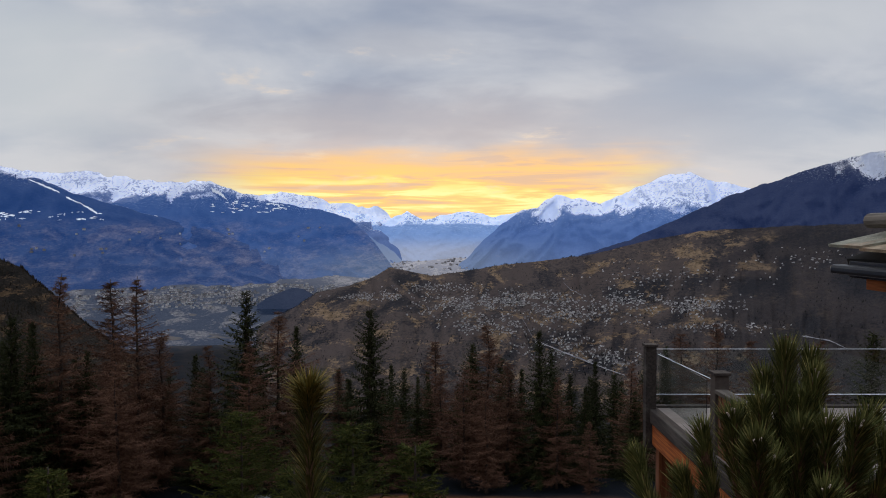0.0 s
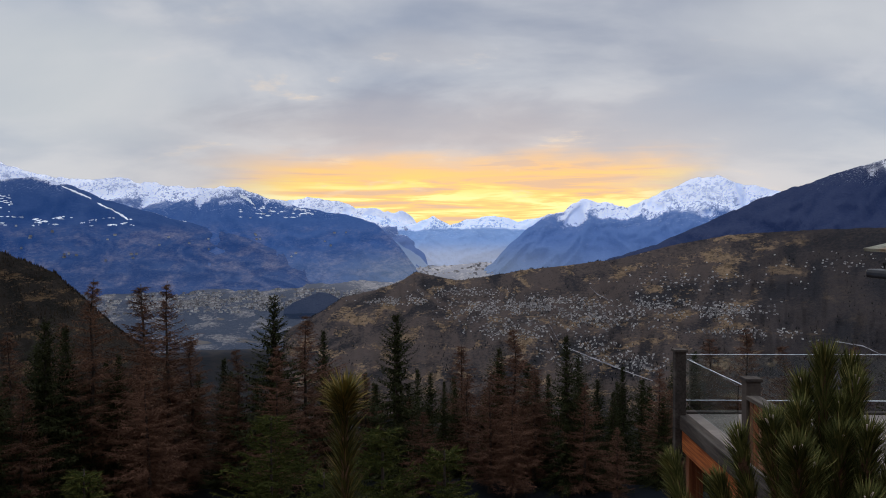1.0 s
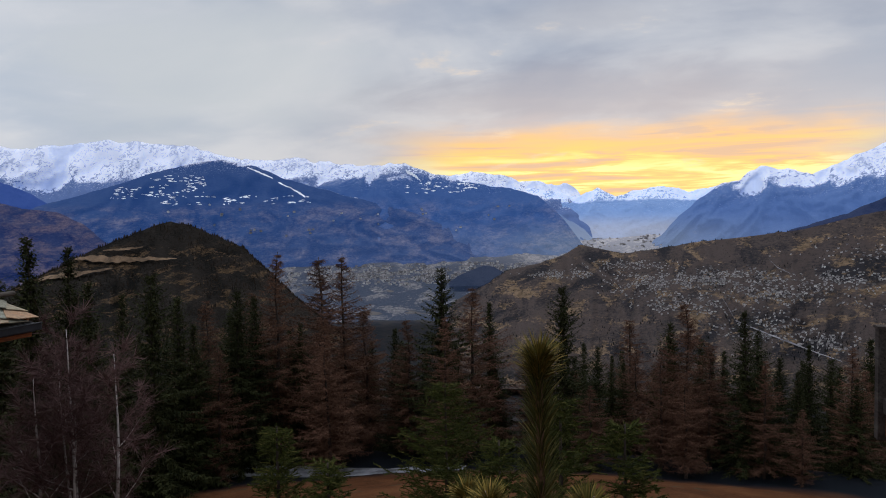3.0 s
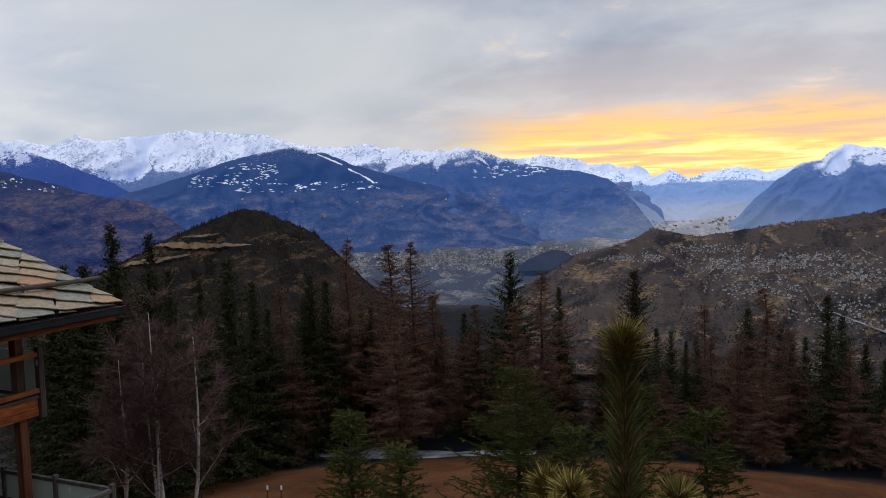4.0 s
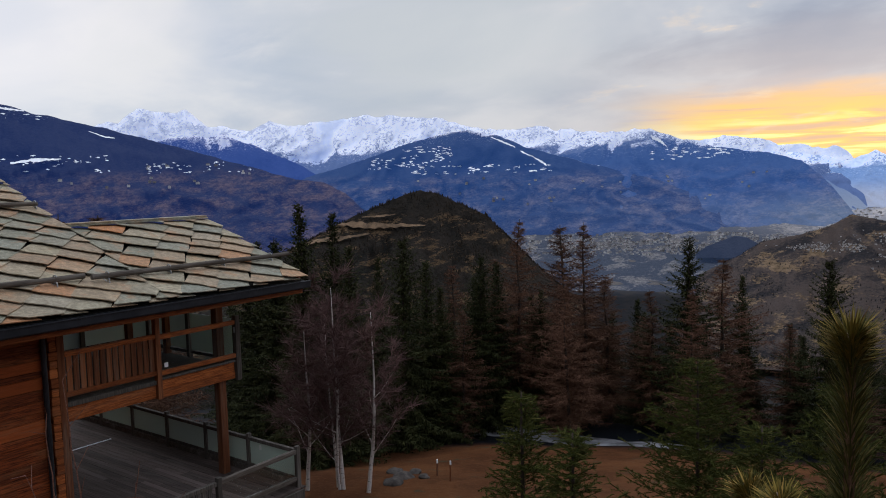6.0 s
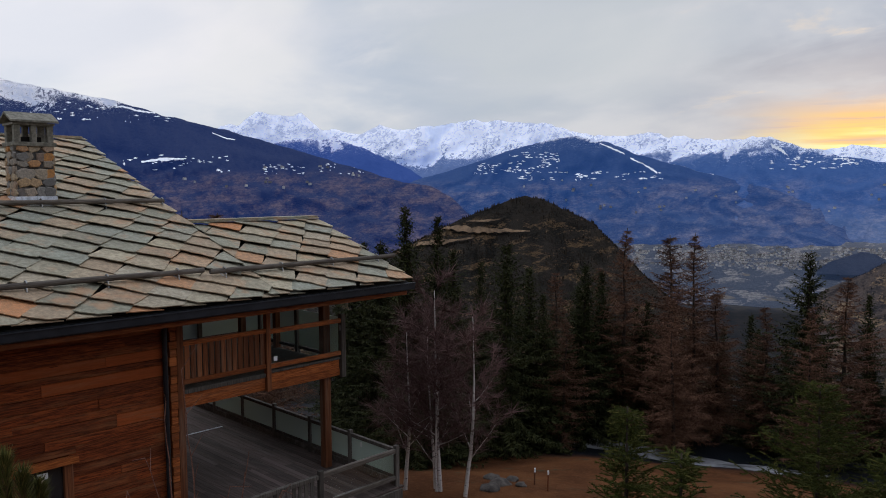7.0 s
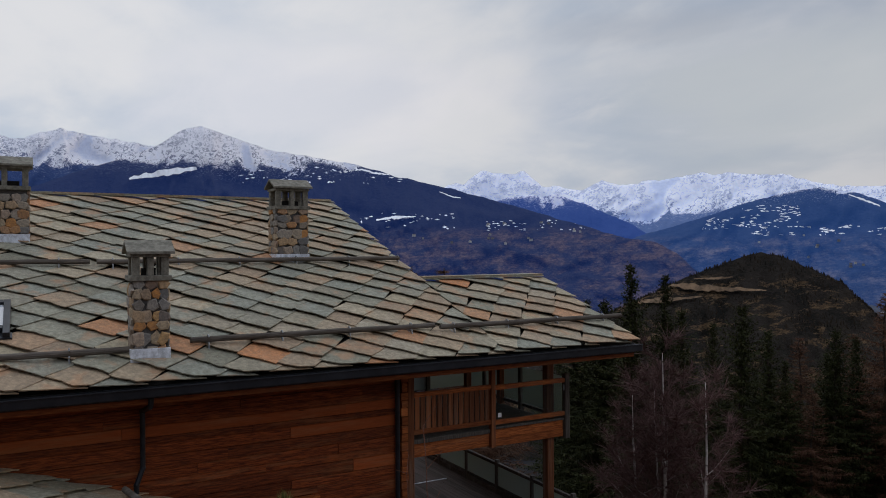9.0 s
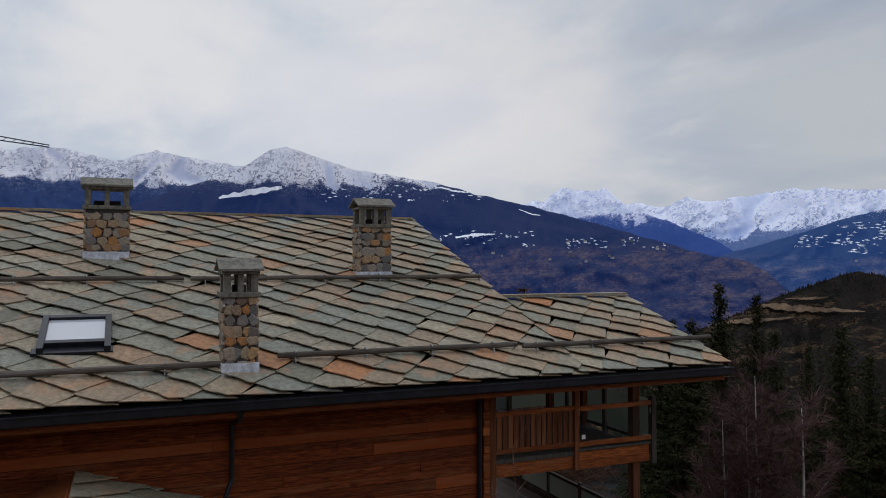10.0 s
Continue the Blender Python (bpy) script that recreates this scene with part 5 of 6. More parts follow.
LARCHES = [
    (27.1, -2.9, 44), (23.8, -3.4, 46), (22.1, -3.2, 43), (12.4, -5.9, 44), (0.6, -8.2, 50), (-3.5, -7, 44), (-14.1, -9.6, 44), (-8.6, -10.9, 41),
    (-5, -9.8, 43), (-1.5, -10.3, 41), (29, -5.7, 46), (23.5, -7.5, 42), (20.3, -7.1, 44), (17.1, -8.2, 43), (14.5, -7.9, 40), (-17.5, -7.3, 60),
    (-19.7, -6.5, 62), (-22.3, -7.6, 58), (-26.9, -7.3, 64), (3.6, -13.2, 40), (-11.1, -14, 40), (-3.3, -11.9, 40), (-24.5, -7.1, 66), (31.9, -6.2, 46),
    (31.4, -9.6, 40), (23.4, -9.1, 40), (59.1, -1.4, 70), (56.7, -1.6, 72), (54.1, -3.1, 66),
]


# two prototypes of each kind are placed first, then copied at their own scale
def grow(kind, seeds, spots, label, category, group, **more):
    rand = random.Random(len(spots))
    protos = []
    for s, tall, wide in seeds:
        protos.append((kind(s, tall, wide), tall))
    for i, (yaw, el, dist) in enumerate(spots):
        ob, tall = protos[i % len(protos)]
        tip = aim(yaw, el, dist)
        z0 = ground_z(tip.x, tip.y) - 0.15
        sc = (tip.z - z0) / tall
        fat = sc * (rand.uniform(1.0, 1.32) if kind is spruce else rand.uniform(1.1, 1.45))
        m = pose(tip.x, tip.y, z0, rand.uniform(-1.2, 1.2), rand.uniform(-1.2, 1.2), rand.uniform(0, 360)) @ Matrix.Diagonal((fat, fat, sc, 1))
        tree = copy_thing(ob, m)
        tagged(tree, label, category, group)
    for ob, tall in protos:
        for c in list(ob.children):
            bpy.data.objects.remove(c)
        bpy.data.objects.remove(ob)


FILL = random.Random(3)
SPRUCES += [(y + FILL.uniform(-0.8, 0.8), FILL.uniform(-13.0, -10.5), FILL.uniform(42, 47)) for y in np.arange(-14, 42, 3.1)]
SPRUCES += [(y + FILL.uniform(-0.8, 0.8), FILL.uniform(-11.5, -8.8) + max(0, y - 24) * 0.10, FILL.uniform(46, 56)) for y in np.arange(-16, 49, 2.4)]
LARCHES += [(y + FILL.uniform(-0.8, 0.8), FILL.uniform(-12.5, -10.0) + max(0, y - 20) * 0.08, FILL.uniform(41, 50)) for y in np.arange(-14, 36, 3.6)]
grow(spruce, [(11, 12.0, 4.3), (12, 13.0, 3.9), (13, 11.0, 4.6), (14, 12.0, 3.5)], SPRUCES, "dark green spruce with drooping boughs in the tree row", "spruce tree", "conifers along the road")
grow(larch, [(21, 13.0, 4.6), (22, 12.0, 5.2), (23, 13.0, 4.2), (24, 12.0, 5.0)], LARCHES, "leafless brown larch with fine twigs in the tree row", "larch tree", "conifers along the road")
for seed, yaw, el, dist, lean, stems in ((31, 40.8, -6.9, 25.0, (0.0, 0.0), 3), (32, 37.2, -9.0, 24.0, (0.12, 0.05), 1), (33, 43.2, -10.0, 25.5, (0.03, 0.0), 1)):
    tip = aim(yaw, el, dist)
    z0 = ground_z(tip.x, tip.y)
    b = birch(seed, tip.z - z0, lean, stems)
    b.matrix_world = pose(tip.x - lean[0] * 6, tip.y - lean[1] * 6, z0)


# ---- villages, snow strips and woods on the far slopes ----
def slope_spot(at, yaw, el):
    """The place on a mountainside at a bearing and elevation."""
    lo, hi = 0.0, 1.0
    for _ in range(14):
        mid = (lo + hi) / 2
        if at(yaw, mid)[1] < el:
            lo = mid
        else:
            hi = mid
    return at(yaw, lo)[0], lo


def valley_spot(yaw, el):
    for r in np.geomspace(700, 4700, 160):
        x, y = -math.sin(radians(yaw)) * r, math.cos(radians(yaw)) * r
        z = ground_z(x, y)
        if z >= math.tan(radians(el)) * r:
            return Vector((x, y, z))
    return None


roof_dull = material("village_roofs", lambda n: bsdf(n, n.mix(island(n), (0.06, 0.055, 0.06), (0.22, 0.19, 0.18)), 0.8))
wall_pale = material("village_walls", lambda n: bsdf(n, n.mix(island(n), (0.15, 0.14, 0.14), (0.66, 0.64, 0.62)), 0.8))
snow_mat = material("old_snow", plain_shade((0.86, 0.88, 0.92), 0.7, scale=0.02, vary=0.06))
road_pale = material("pale_road", plain_shade((0.22, 0.21, 0.22), 0.9, scale=0.05))
far_conifer = material("far_conifers", needle_shade((0.010, 0.013, 0.015), (0.034, 0.030, 0.024)))


class Village:
    def __init__(self):
        self.v, self.f, self.i = [], [], []

    def house(self, p, w, d, h, turn):
        c, s = math.cos(turn), math.sin(turn)
        k = len(self.v)
        shape = [(-w, -d, -2), (w, -d, -2), (w, d, -2), (-w, d, -2), (-w, -d, h), (w, -d, h), (w, d, h), (-w, d, h)]
        shape += [(-w * 1.1, -d * 1.15, h - 0.2), (w * 1.1, -d * 1.15, h - 0.2), (w * 1.1, d * 1.15, h - 0.2), (-w * 1.1, d * 1.15, h - 0.2), (-w * 1.1, 0, h + d * 0.55), (w * 1.1, 0, h + d * 0.55)]
        self.v += [(p.x + x * c - y * s, p.y + x * s + y * c, p.z + z) for x, y, z in shape]
        self.f += [tuple(k + q for q in f) for f in ((0, 1, 5, 4), (1, 2, 6, 5), (2, 3, 7, 6), (3, 0, 4, 7), (8, 9, 13, 12), (10, 11, 12, 13), (4, 7, 12), (5, 13, 6))]
        self.i += [0, 0, 0, 0, 1, 1, 0, 0]

    def link(self, name, label):
        return tagged(new(name, mesh_of(name, self.v, self.f, [wall_pale, roof_dull], index=self.i)), label, "village", kind="stuff")


HILL = MOUNTAINS["village_hillside"]
rv = random.Random(17)
vil = Village()
for yaw0, el0, sy, se, count in ((-1.5, -5.6, 3.0, 0.7, 170), (-6.0, -5.2, 3.2, 0.6, 170), (-9.5, -6.2, 3.0, 0.8, 120), (-18.5, -5.5, 2.4, 0.5, 110), (-13.5, -5.2, 2.5, 0.6, 70), (-9.0, -8.8, 2.6, 0.9, 110),
                                 (-12.8, -9.4, 1.8, 0.6, 60), (-3.5, -7.2, 3.0, 0.6, 90), (5.5, -5.0, 2.4, 0.25, 90), (0.5, -4.3, 3.0, 0.3, 60), (-20.0, -6.9, 4.0, 0.3, 45), (-16, -3.3, 6, 0.9, 50), (-26, -2.0, 4, 0.8, 25)):
    for _ in range(int(count * 3.2)):
        yaw, el = rv.gauss(yaw0, sy * 0.6), rv.gauss(el0, se * 0.6)
        if noise.noise((yaw * 0.9, el * 2.2, 4.0)) < -0.22:
            continue
        p, s = slope_spot(HILL, yaw, el)
        if s < 0.97:
            k = min(1.0, max(0.42, p.length / 1700))
            vil.house(p, rv.uniform(1.0, 2.6) * k, rv.uniform(0.9, 1.9) * k, rv.uniform(1.0, 2.3) * k, rv.uniform(0, 3.14))
vil.link("hillside_houses", "pale scattered village houses on a brown hillside")

town = Village()
for _ in range(2200):
    yaw, el = rv.uniform(8.0, 26), rv.gauss(-4.9, 0.42)
    if noise.noise((yaw * 0.7, el * 3.0, 1.0)) < -0.15 or el > -4.2:
        continue
    p = valley_spot(yaw, el)
    if p is not None:
        town.house(p + Vector((0, 0, 6)), rv.uniform(2, 6), rv.uniform(2, 4), rv.uniform(2, 6), rv.uniform(0, 3.14))
for _ in range(130):
    yaw, el = rv.uniform(-3, 6), rv.uniform(-3.1, -2.2)
    p = valley_spot(yaw, el)
    if p is not None:
        town.house(p + Vector((0, 0, 6)), rv.uniform(3, 8), rv.uniform(3, 5), rv.uniform(2, 6), rv.uniform(0, 3.14))
town.link("valley_town", "pale dense town on the flat valley floor")

upland = Village()
for where, boxes in (("forest_ridge", ((44, 54, 1.0, 1.9, 90), (47, 60, 0.2, 1.0, 40))), ("broad_mountain", ((18, 36, -1.8, 0.9, 130),)), ("wooded_mountain", ((9, 17, -2.0, 0.5, 60),))):
    for y0, y1, e0, e1, count in boxes:
        for _ in range(count):
            yaw, el = rv.uniform(y0, y1), rv.uniform(e0, e1)
            if noise.noise((yaw * 0.8, el * 2.0, 8.0)) > 0.22:
                p, s = slope_spot(MOUNTAINS[where], yaw, el)
                if s < 0.95:
                    upland.house(p * 0.996, rv.uniform(3, 6), rv.uniform(3, 5), rv.uniform(3, 6), rv.uniform(0, 3.14))
upland.link("upland_houses", "tiny pale mountain hamlets on far slopes")


def ribbon(at, pts, wide, seed=0.0):
    """A ragged strip draped along bearings and elevations on a mountainside; wide: its breadth in degrees at each point."""
    verts, faces = [], []
    n = 12 * (len(pts) - 1)
    for i in range(n + 1):
        t = i / 12
        k = min(int(t), len(pts) - 2)
        f = t - k
        yaw = pts[k][0] * (1 - f) + pts[k + 1][0] * f
        el = pts[k][1] * (1 - f) + pts[k + 1][1] * f
        w = wide[k] * (1 - f) + wide[k + 1] * f
        for sd in (-0.5, 0.5):
            e = el + sd * w * (1 + 0.9 * noise.noise((i * 0.5, sd * 9 + seed, seed)))
            p, _ = slope_spot(at, yaw + sd * w * 0.3, e)
            verts.append(p * 0.990)
    faces = [(2 * i, 2 * i + 2, 2 * i + 3, 2 * i + 1) for i in range(n)]
    return verts, faces


def strips(name, mat, items, label, category, patches=()):
    verts, faces = [], []
    for at, pts, wide in items:
        v, f = ribbon(at, pts, wide, len(verts) * 0.37)
        k = len(verts)
        verts += v
        faces += [tuple(k + q for q in ff) for ff in f]
    for at, y0, y1, e0, e1, count, size in patches:
        for _ in range(count):
            yaw, el = rv.uniform(y0, y1), rv.uniform(e0, e1)
            if noise.noise((yaw * 0.7, el * 2.5, 2.0)) < -0.1:
                continue
            ln = size * rv.uniform(0.15, 0.9) ** 1.2
            tilt = rv.uniform(-0.15, 0.15)
            v, f = ribbon(at, [(yaw + ln, el + tilt * ln), (yaw, el), (yaw - ln * 0.8, el - tilt * ln)], [0.01, size * rv.uniform(0.15, 0.45), 0.02], yaw)
            k = len(verts)
            verts += v
            faces += [tuple(k + q for q in ff) for ff in f]
    tagged(new(name, mesh_of(name, verts, faces, mat)), label, category, kind="stuff")


BM, WM, FR, DR = MOUNTAINS["broad_mountain"], MOUNTAINS["wooded_mountain"], MOUNTAINS["forest_ridge"], MOUNTAINS["dark_ridge"]
strips("snow_pistes", snow_mat, [
    (BM, [(28.7, 3.40), (27.8, 3.0), (26.9, 2.60)], [0.06, 0.14, 0.12]),
    (BM, [(26.5, 2.26), (25.6, 1.85), (24.6, 1.22)], [0.12, 0.10, 0.26]),
    (BM, [(23.9, 2.05), (22.4, 1.55), (20.7, 1.03)], [0.05, 0.10, 0.06]),
    (WM, [(17.0, 2.95), (16.3, 2.6), (15.9, 2.2)], [0.25, 0.3, 0.1]),
    (FR, [(79.5, 4.9), (77.5, 5.35), (75.0, 5.75)], [0.15, 0.45, 0.2]),
    (FR, [(63.2, 5.9), (62.0, 5.6), (61.0, 5.5)], [0.1, 0.14, 0.06]),
    (FR, [(57.2, 4.2), (56.2, 3.8), (55.6, 3.75)], [0.05, 0.1, 0.05]),
    (FR, [(62.0, 2.1), (60.5, 2.3), (59.0, 2.35)], [0.1, 0.22, 0.05]),
], "white snow pistes and clearings between dark forests", "snow", patches=(
    (BM, 31.5, 35.5, 1.6, 2.8, 110, 0.24), (BM, 33, 38.0, 1.2, 2.0, 80, 0.2), (BM, 24, 35, 0.7, 1.35, 120, 0.24), (WM, 11.5, 17, 1.3, 2.2, 130, 0.25), (FR, 45, 54, 1.25, 2.0, 100, 0.2), (FR, 56, 70, 1.4, 2.6, 120, 0.24),
    (FR, 60, 72, 4.8, 6.2, 110, 0.26)))
strips("hillside_roads", road_pale, [
    (HILL, [(-6.0, -6.6), (-6.3, -7.1), (-6.9, -8.2), (-9.2, -9.1), (-11.7, -10.0), (-13.6, -10.6)], [0.06, 0.10, 0.11, 0.09, 0.09, 0.07]),
    (HILL, [(-25.5, -7.2), (-27.2, -7.4), (-28.3, -7.9)], [0.06, 0.07, 0.04]),
    (HILL, [(-9.1, -3.9), (-9.6, -4.4), (-10.4, -4.8)], [0.04, 0.07, 0.04]),
], "pale winding roads through hillside villages", "road")


KN = MOUNTAINS["wooded_knoll"]
strips("knoll_fields", material("dry_field", plain_shade((0.135, 0.086, 0.050), 0.95, scale=0.06, vary=0.55)), [
    (KN, [(41.0, -2.70), (38.5, -2.95), (36.0, -3.05), (33.8, -3.10)], [0.20, 0.42, 0.32, 0.06]),
    (KN, [(43.2, -4.20), (40.6, -3.90), (38.0, -3.60)], [0.20, 0.32, 0.08]),
    (KN, [(38.6, -2.35), (37.0, -2.30), (36.0, -2.20)], [0.05, 0.16, 0.05]),
], "dry brown terraced fields on the knoll's shoulder", "field")


def far_wood(name, at, y0, y1, e0, e1, count, tall, label, keep, mat=None, open_band=None):
    verts, faces = [], []
    for _ in range(count):
        yaw, el = rv.uniform(y0, y1), rv.uniform(e0, e1)
        if noise.fractal((yaw * 0.35, el * 1.1, tall), 0.9, 2.0, 4) < keep:
            continue
        if open_band and open_band(yaw, el):
            continue
        p, s = slope_spot(at, yaw, el)
        h = tall * rv.uniform(0.45, 1.35)
        k = len(verts)
        r = h * rv.uniform(0.18, 0.3)
        a0 = rv.uniform(0, 1)
        for lv, rad in ((-0.2, r), (0.45, r * 0.62)):
            verts += [(p.x + math.cos(a0 + i * 1.2566) * rad * rv.uniform(0.7, 1.3), p.y + math.sin(a0 + i * 1.2566) * rad * rv.uniform(0.7, 1.3), p.z + h * lv) for i in range(5)]
        verts.append((p.x, p.y, p.z + h))
        faces += [(k + i, k + (i + 1) % 5, k + 5 + (i + 1) % 5, k + 5 + i) for i in range(5)] + [(k + 5 + i, k + 5 + (i + 1) % 5, k + 10) for i in range(5)]
    tagged(new(name, mesh_of(name, verts, faces, mat or far_conifer)), label, "woodland", kind="stuff")


far_wood("hillside_woods", HILL, -38, 12, -11, -1.2, 4200, 4.0, "dark conifer woods scattered over the hillside", 0.05)
bare_wood = material("bare_woods", needle_shade((0.020, 0.016, 0.012), (0.062, 0.044, 0.030)))
far_wood("knoll_woods", MOUNTAINS["wooded_knoll"], 22, 50, -12, -0.4, 8000, 2.3, "dark bare woods covering the knoll", -0.12, bare_wood,
         lambda y, e: (e < -1.9 and e > -3.4 and y > 33 and noise.noise((y * 0.6, e * 2, 0)) > -0.35) or (e < -3 and y < 31 and noise.noise((y * 1.5, e * 1.2, 3)) > 0.05))


# ---- neighbouring terrace and roof corner ----
gloom_wood = material("dark_terrace_timber", wood_shade((0.026, 0.021, 0.019), (0.07, 0.054, 0.045), (30, 2.5, 30), worn=(0.17, 0.15, 0.13), wear=0.4, rough=0.9))
floor_stone = material("terrace_floor", plain_shade((0.20, 0.17, 0.15), 0.9, scale=2.0))
terr = tagged(empty("neighbour_terrace"), "raised timber terrace with wire and glass railing", "terrace")
TX, TZ = 3.45, -2.88
part("floor_slab", boxed(TX + 0.02, 9.5, 5.2, 12.2, TZ - 0.16, TZ, 0.01), floor_stone, terr)
part("side_beam", boxed(TX - 0.14, TX + 0.02, 5.2, 12.3, TZ - 0.20, TZ + 0.02, 0.02), gloom_wood, terr, "weathered grey edge beam")
part("lower_beam", boxed(TX - 0.10, TX + 0.04, 5.2, 12.1, TZ - 0.55, TZ - 0.205, 0.02), beam_wood, terr, "reddish lower beam")
part("end_beam", boxed(TX - 0.14, 9.5, 12.21, 12.36, TZ - 0.22, TZ + 0.03, 0.02), gloom_wood, terr)
for x, y, w in ((TX - 0.12, 12.1, 0.17), (TX + 0.12, 9.7, 0.18), (5.66, 12.25, 0.15), (8.2, 12.25, 0.15), (TX + 0.1, 5.9, 0.16)):
    post = part("post", boxed(x - w / 2, x + w / 2, y - w / 2, y + w / 2, TZ - 0.6, -1.86, 0.012), gloom_wood, terr)
    part("post_cap", boxed(x - w / 2 - 0.02, x + w / 2 + 0.02, y - w / 2 - 0.02, y + w / 2 + 0.02, -1.862, -1.82, 0.008), gloom_wood, post)
for x0, x1 in ((TX, 5.56), (5.76, 8.1)):
    g = part("glass_pane", boxed(x0, x1, 12.24, 12.25, -2.66, -1.93, 0), clear_glass, terr, "clear glass railing pane")
    g.visible_shadow = False
    part("steel_edge", boxed(x0, x1, 12.235, 12.255, -1.93, -1.924, 0.001), zinc_mat, terr)
    part("steel_edge", boxed(x0, x1, 12.232, 12.258, -2.675, -2.664, 0.001), zinc_mat, terr)
g = part("glass_pane", boxed(TX - 0.005, TX + 0.005, 9.82, 11.98, -2.70, -1.95, 0), clear_glass, terr, "clear glass railing pane")
g.visible_shadow = False
bm = bmesh.new()
rod(bm, (TX - 0.02, 12.0, -1.97), (TX + 0.06, 9.8, -1.94), 0.005, sides=8)
part("steel_edge", bm, zinc_mat, terr)
part("handrail", boxed(TX + 0.02, TX + 0.18, 5.2, 9.6, -2.08, -2.03, 0.008), log_wood, terr, "pale worn handrail board")
for i, y in enumerate(np.arange(5.25, 9.55, 0.17)):
    part("board", boxed(TX + 0.07, TX + 0.10, y, y + 0.155, TZ - 0.25, -2.08, 0.004), post_wood, terr)
for y in (6.0, 9.5, 12.0):
    part("support_post", boxed(TX - 0.02, TX + 0.2, y - 0.1, y + 0.1, -8.5, TZ - 0.55), post_wood, terr)

near = tagged(empty("neighbour_roof"), "slate roof corner with dark gutter beside the terrace", "roof")
NS = pose(2.65, 5.05, -0.15, 0, 0, -90) @ pose(0, 0, 0, 20)
bm = bmesh.new()
box(bm, 0.0, 10.0, 0.03, 6.5, -0.16, -0.05, 0.01, NS)
part("roof_slab", bm, black_mat, near)
bm = bmesh.new()
box(bm, 2.58, 2.69, -5.0, 5.04, -0.285, -0.225, 0.02)
part("gutter", bm, gutter_mat, near)
part("fascia", boxed(2.69, 2.79, -5.0, 5.0, -0.31, -0.20), gutter_mat, near)
part("soffit", boxed(2.794, 4.2, -5.0, 4.98, -0.39, -0.29), beam_wood, near)
for y in (4.75, 3.7, 2.6):
    part("rafter", boxed(2.87, 4.2, y - 0.08, y + 0.08, -0.47, -0.395, 0.02), beam_wood, near)
part("wall", boxed(4.2, 4.5, -5.0, 4.6, -6.0, -0.30), wall_wood, near)
lay_slates(near, NS, 0.0, 10.0, -0.05, 6.4, lambda a, b: a < 4, 0.7, 0.5, -8.0)
bm = bmesh.new()
rod(bm, (2.83, 5.0, 0.065), (2.83, -4.8, 0.065), 0.05, sides=12)
part("snow_guard_log", bm, log_wood, near)
for y in (4.55, 3.0):
    bm = bmesh.new()
    ring = [Vector((2.83 + math.cos(a) * 0.068, y, 0.065 + math.sin(a) * 0.068)) for a in np.linspace(-0.8, 3.9, 10)]
    for a, b in zip(ring, ring[1:]):
        rod(bm, a, b, 0.014, sides=6)
    rod(bm, (2.77, y, 0.025), (2.77, y, -0.11), 0.012, sides=6)
    part("hook", bm, iron_mat, near)


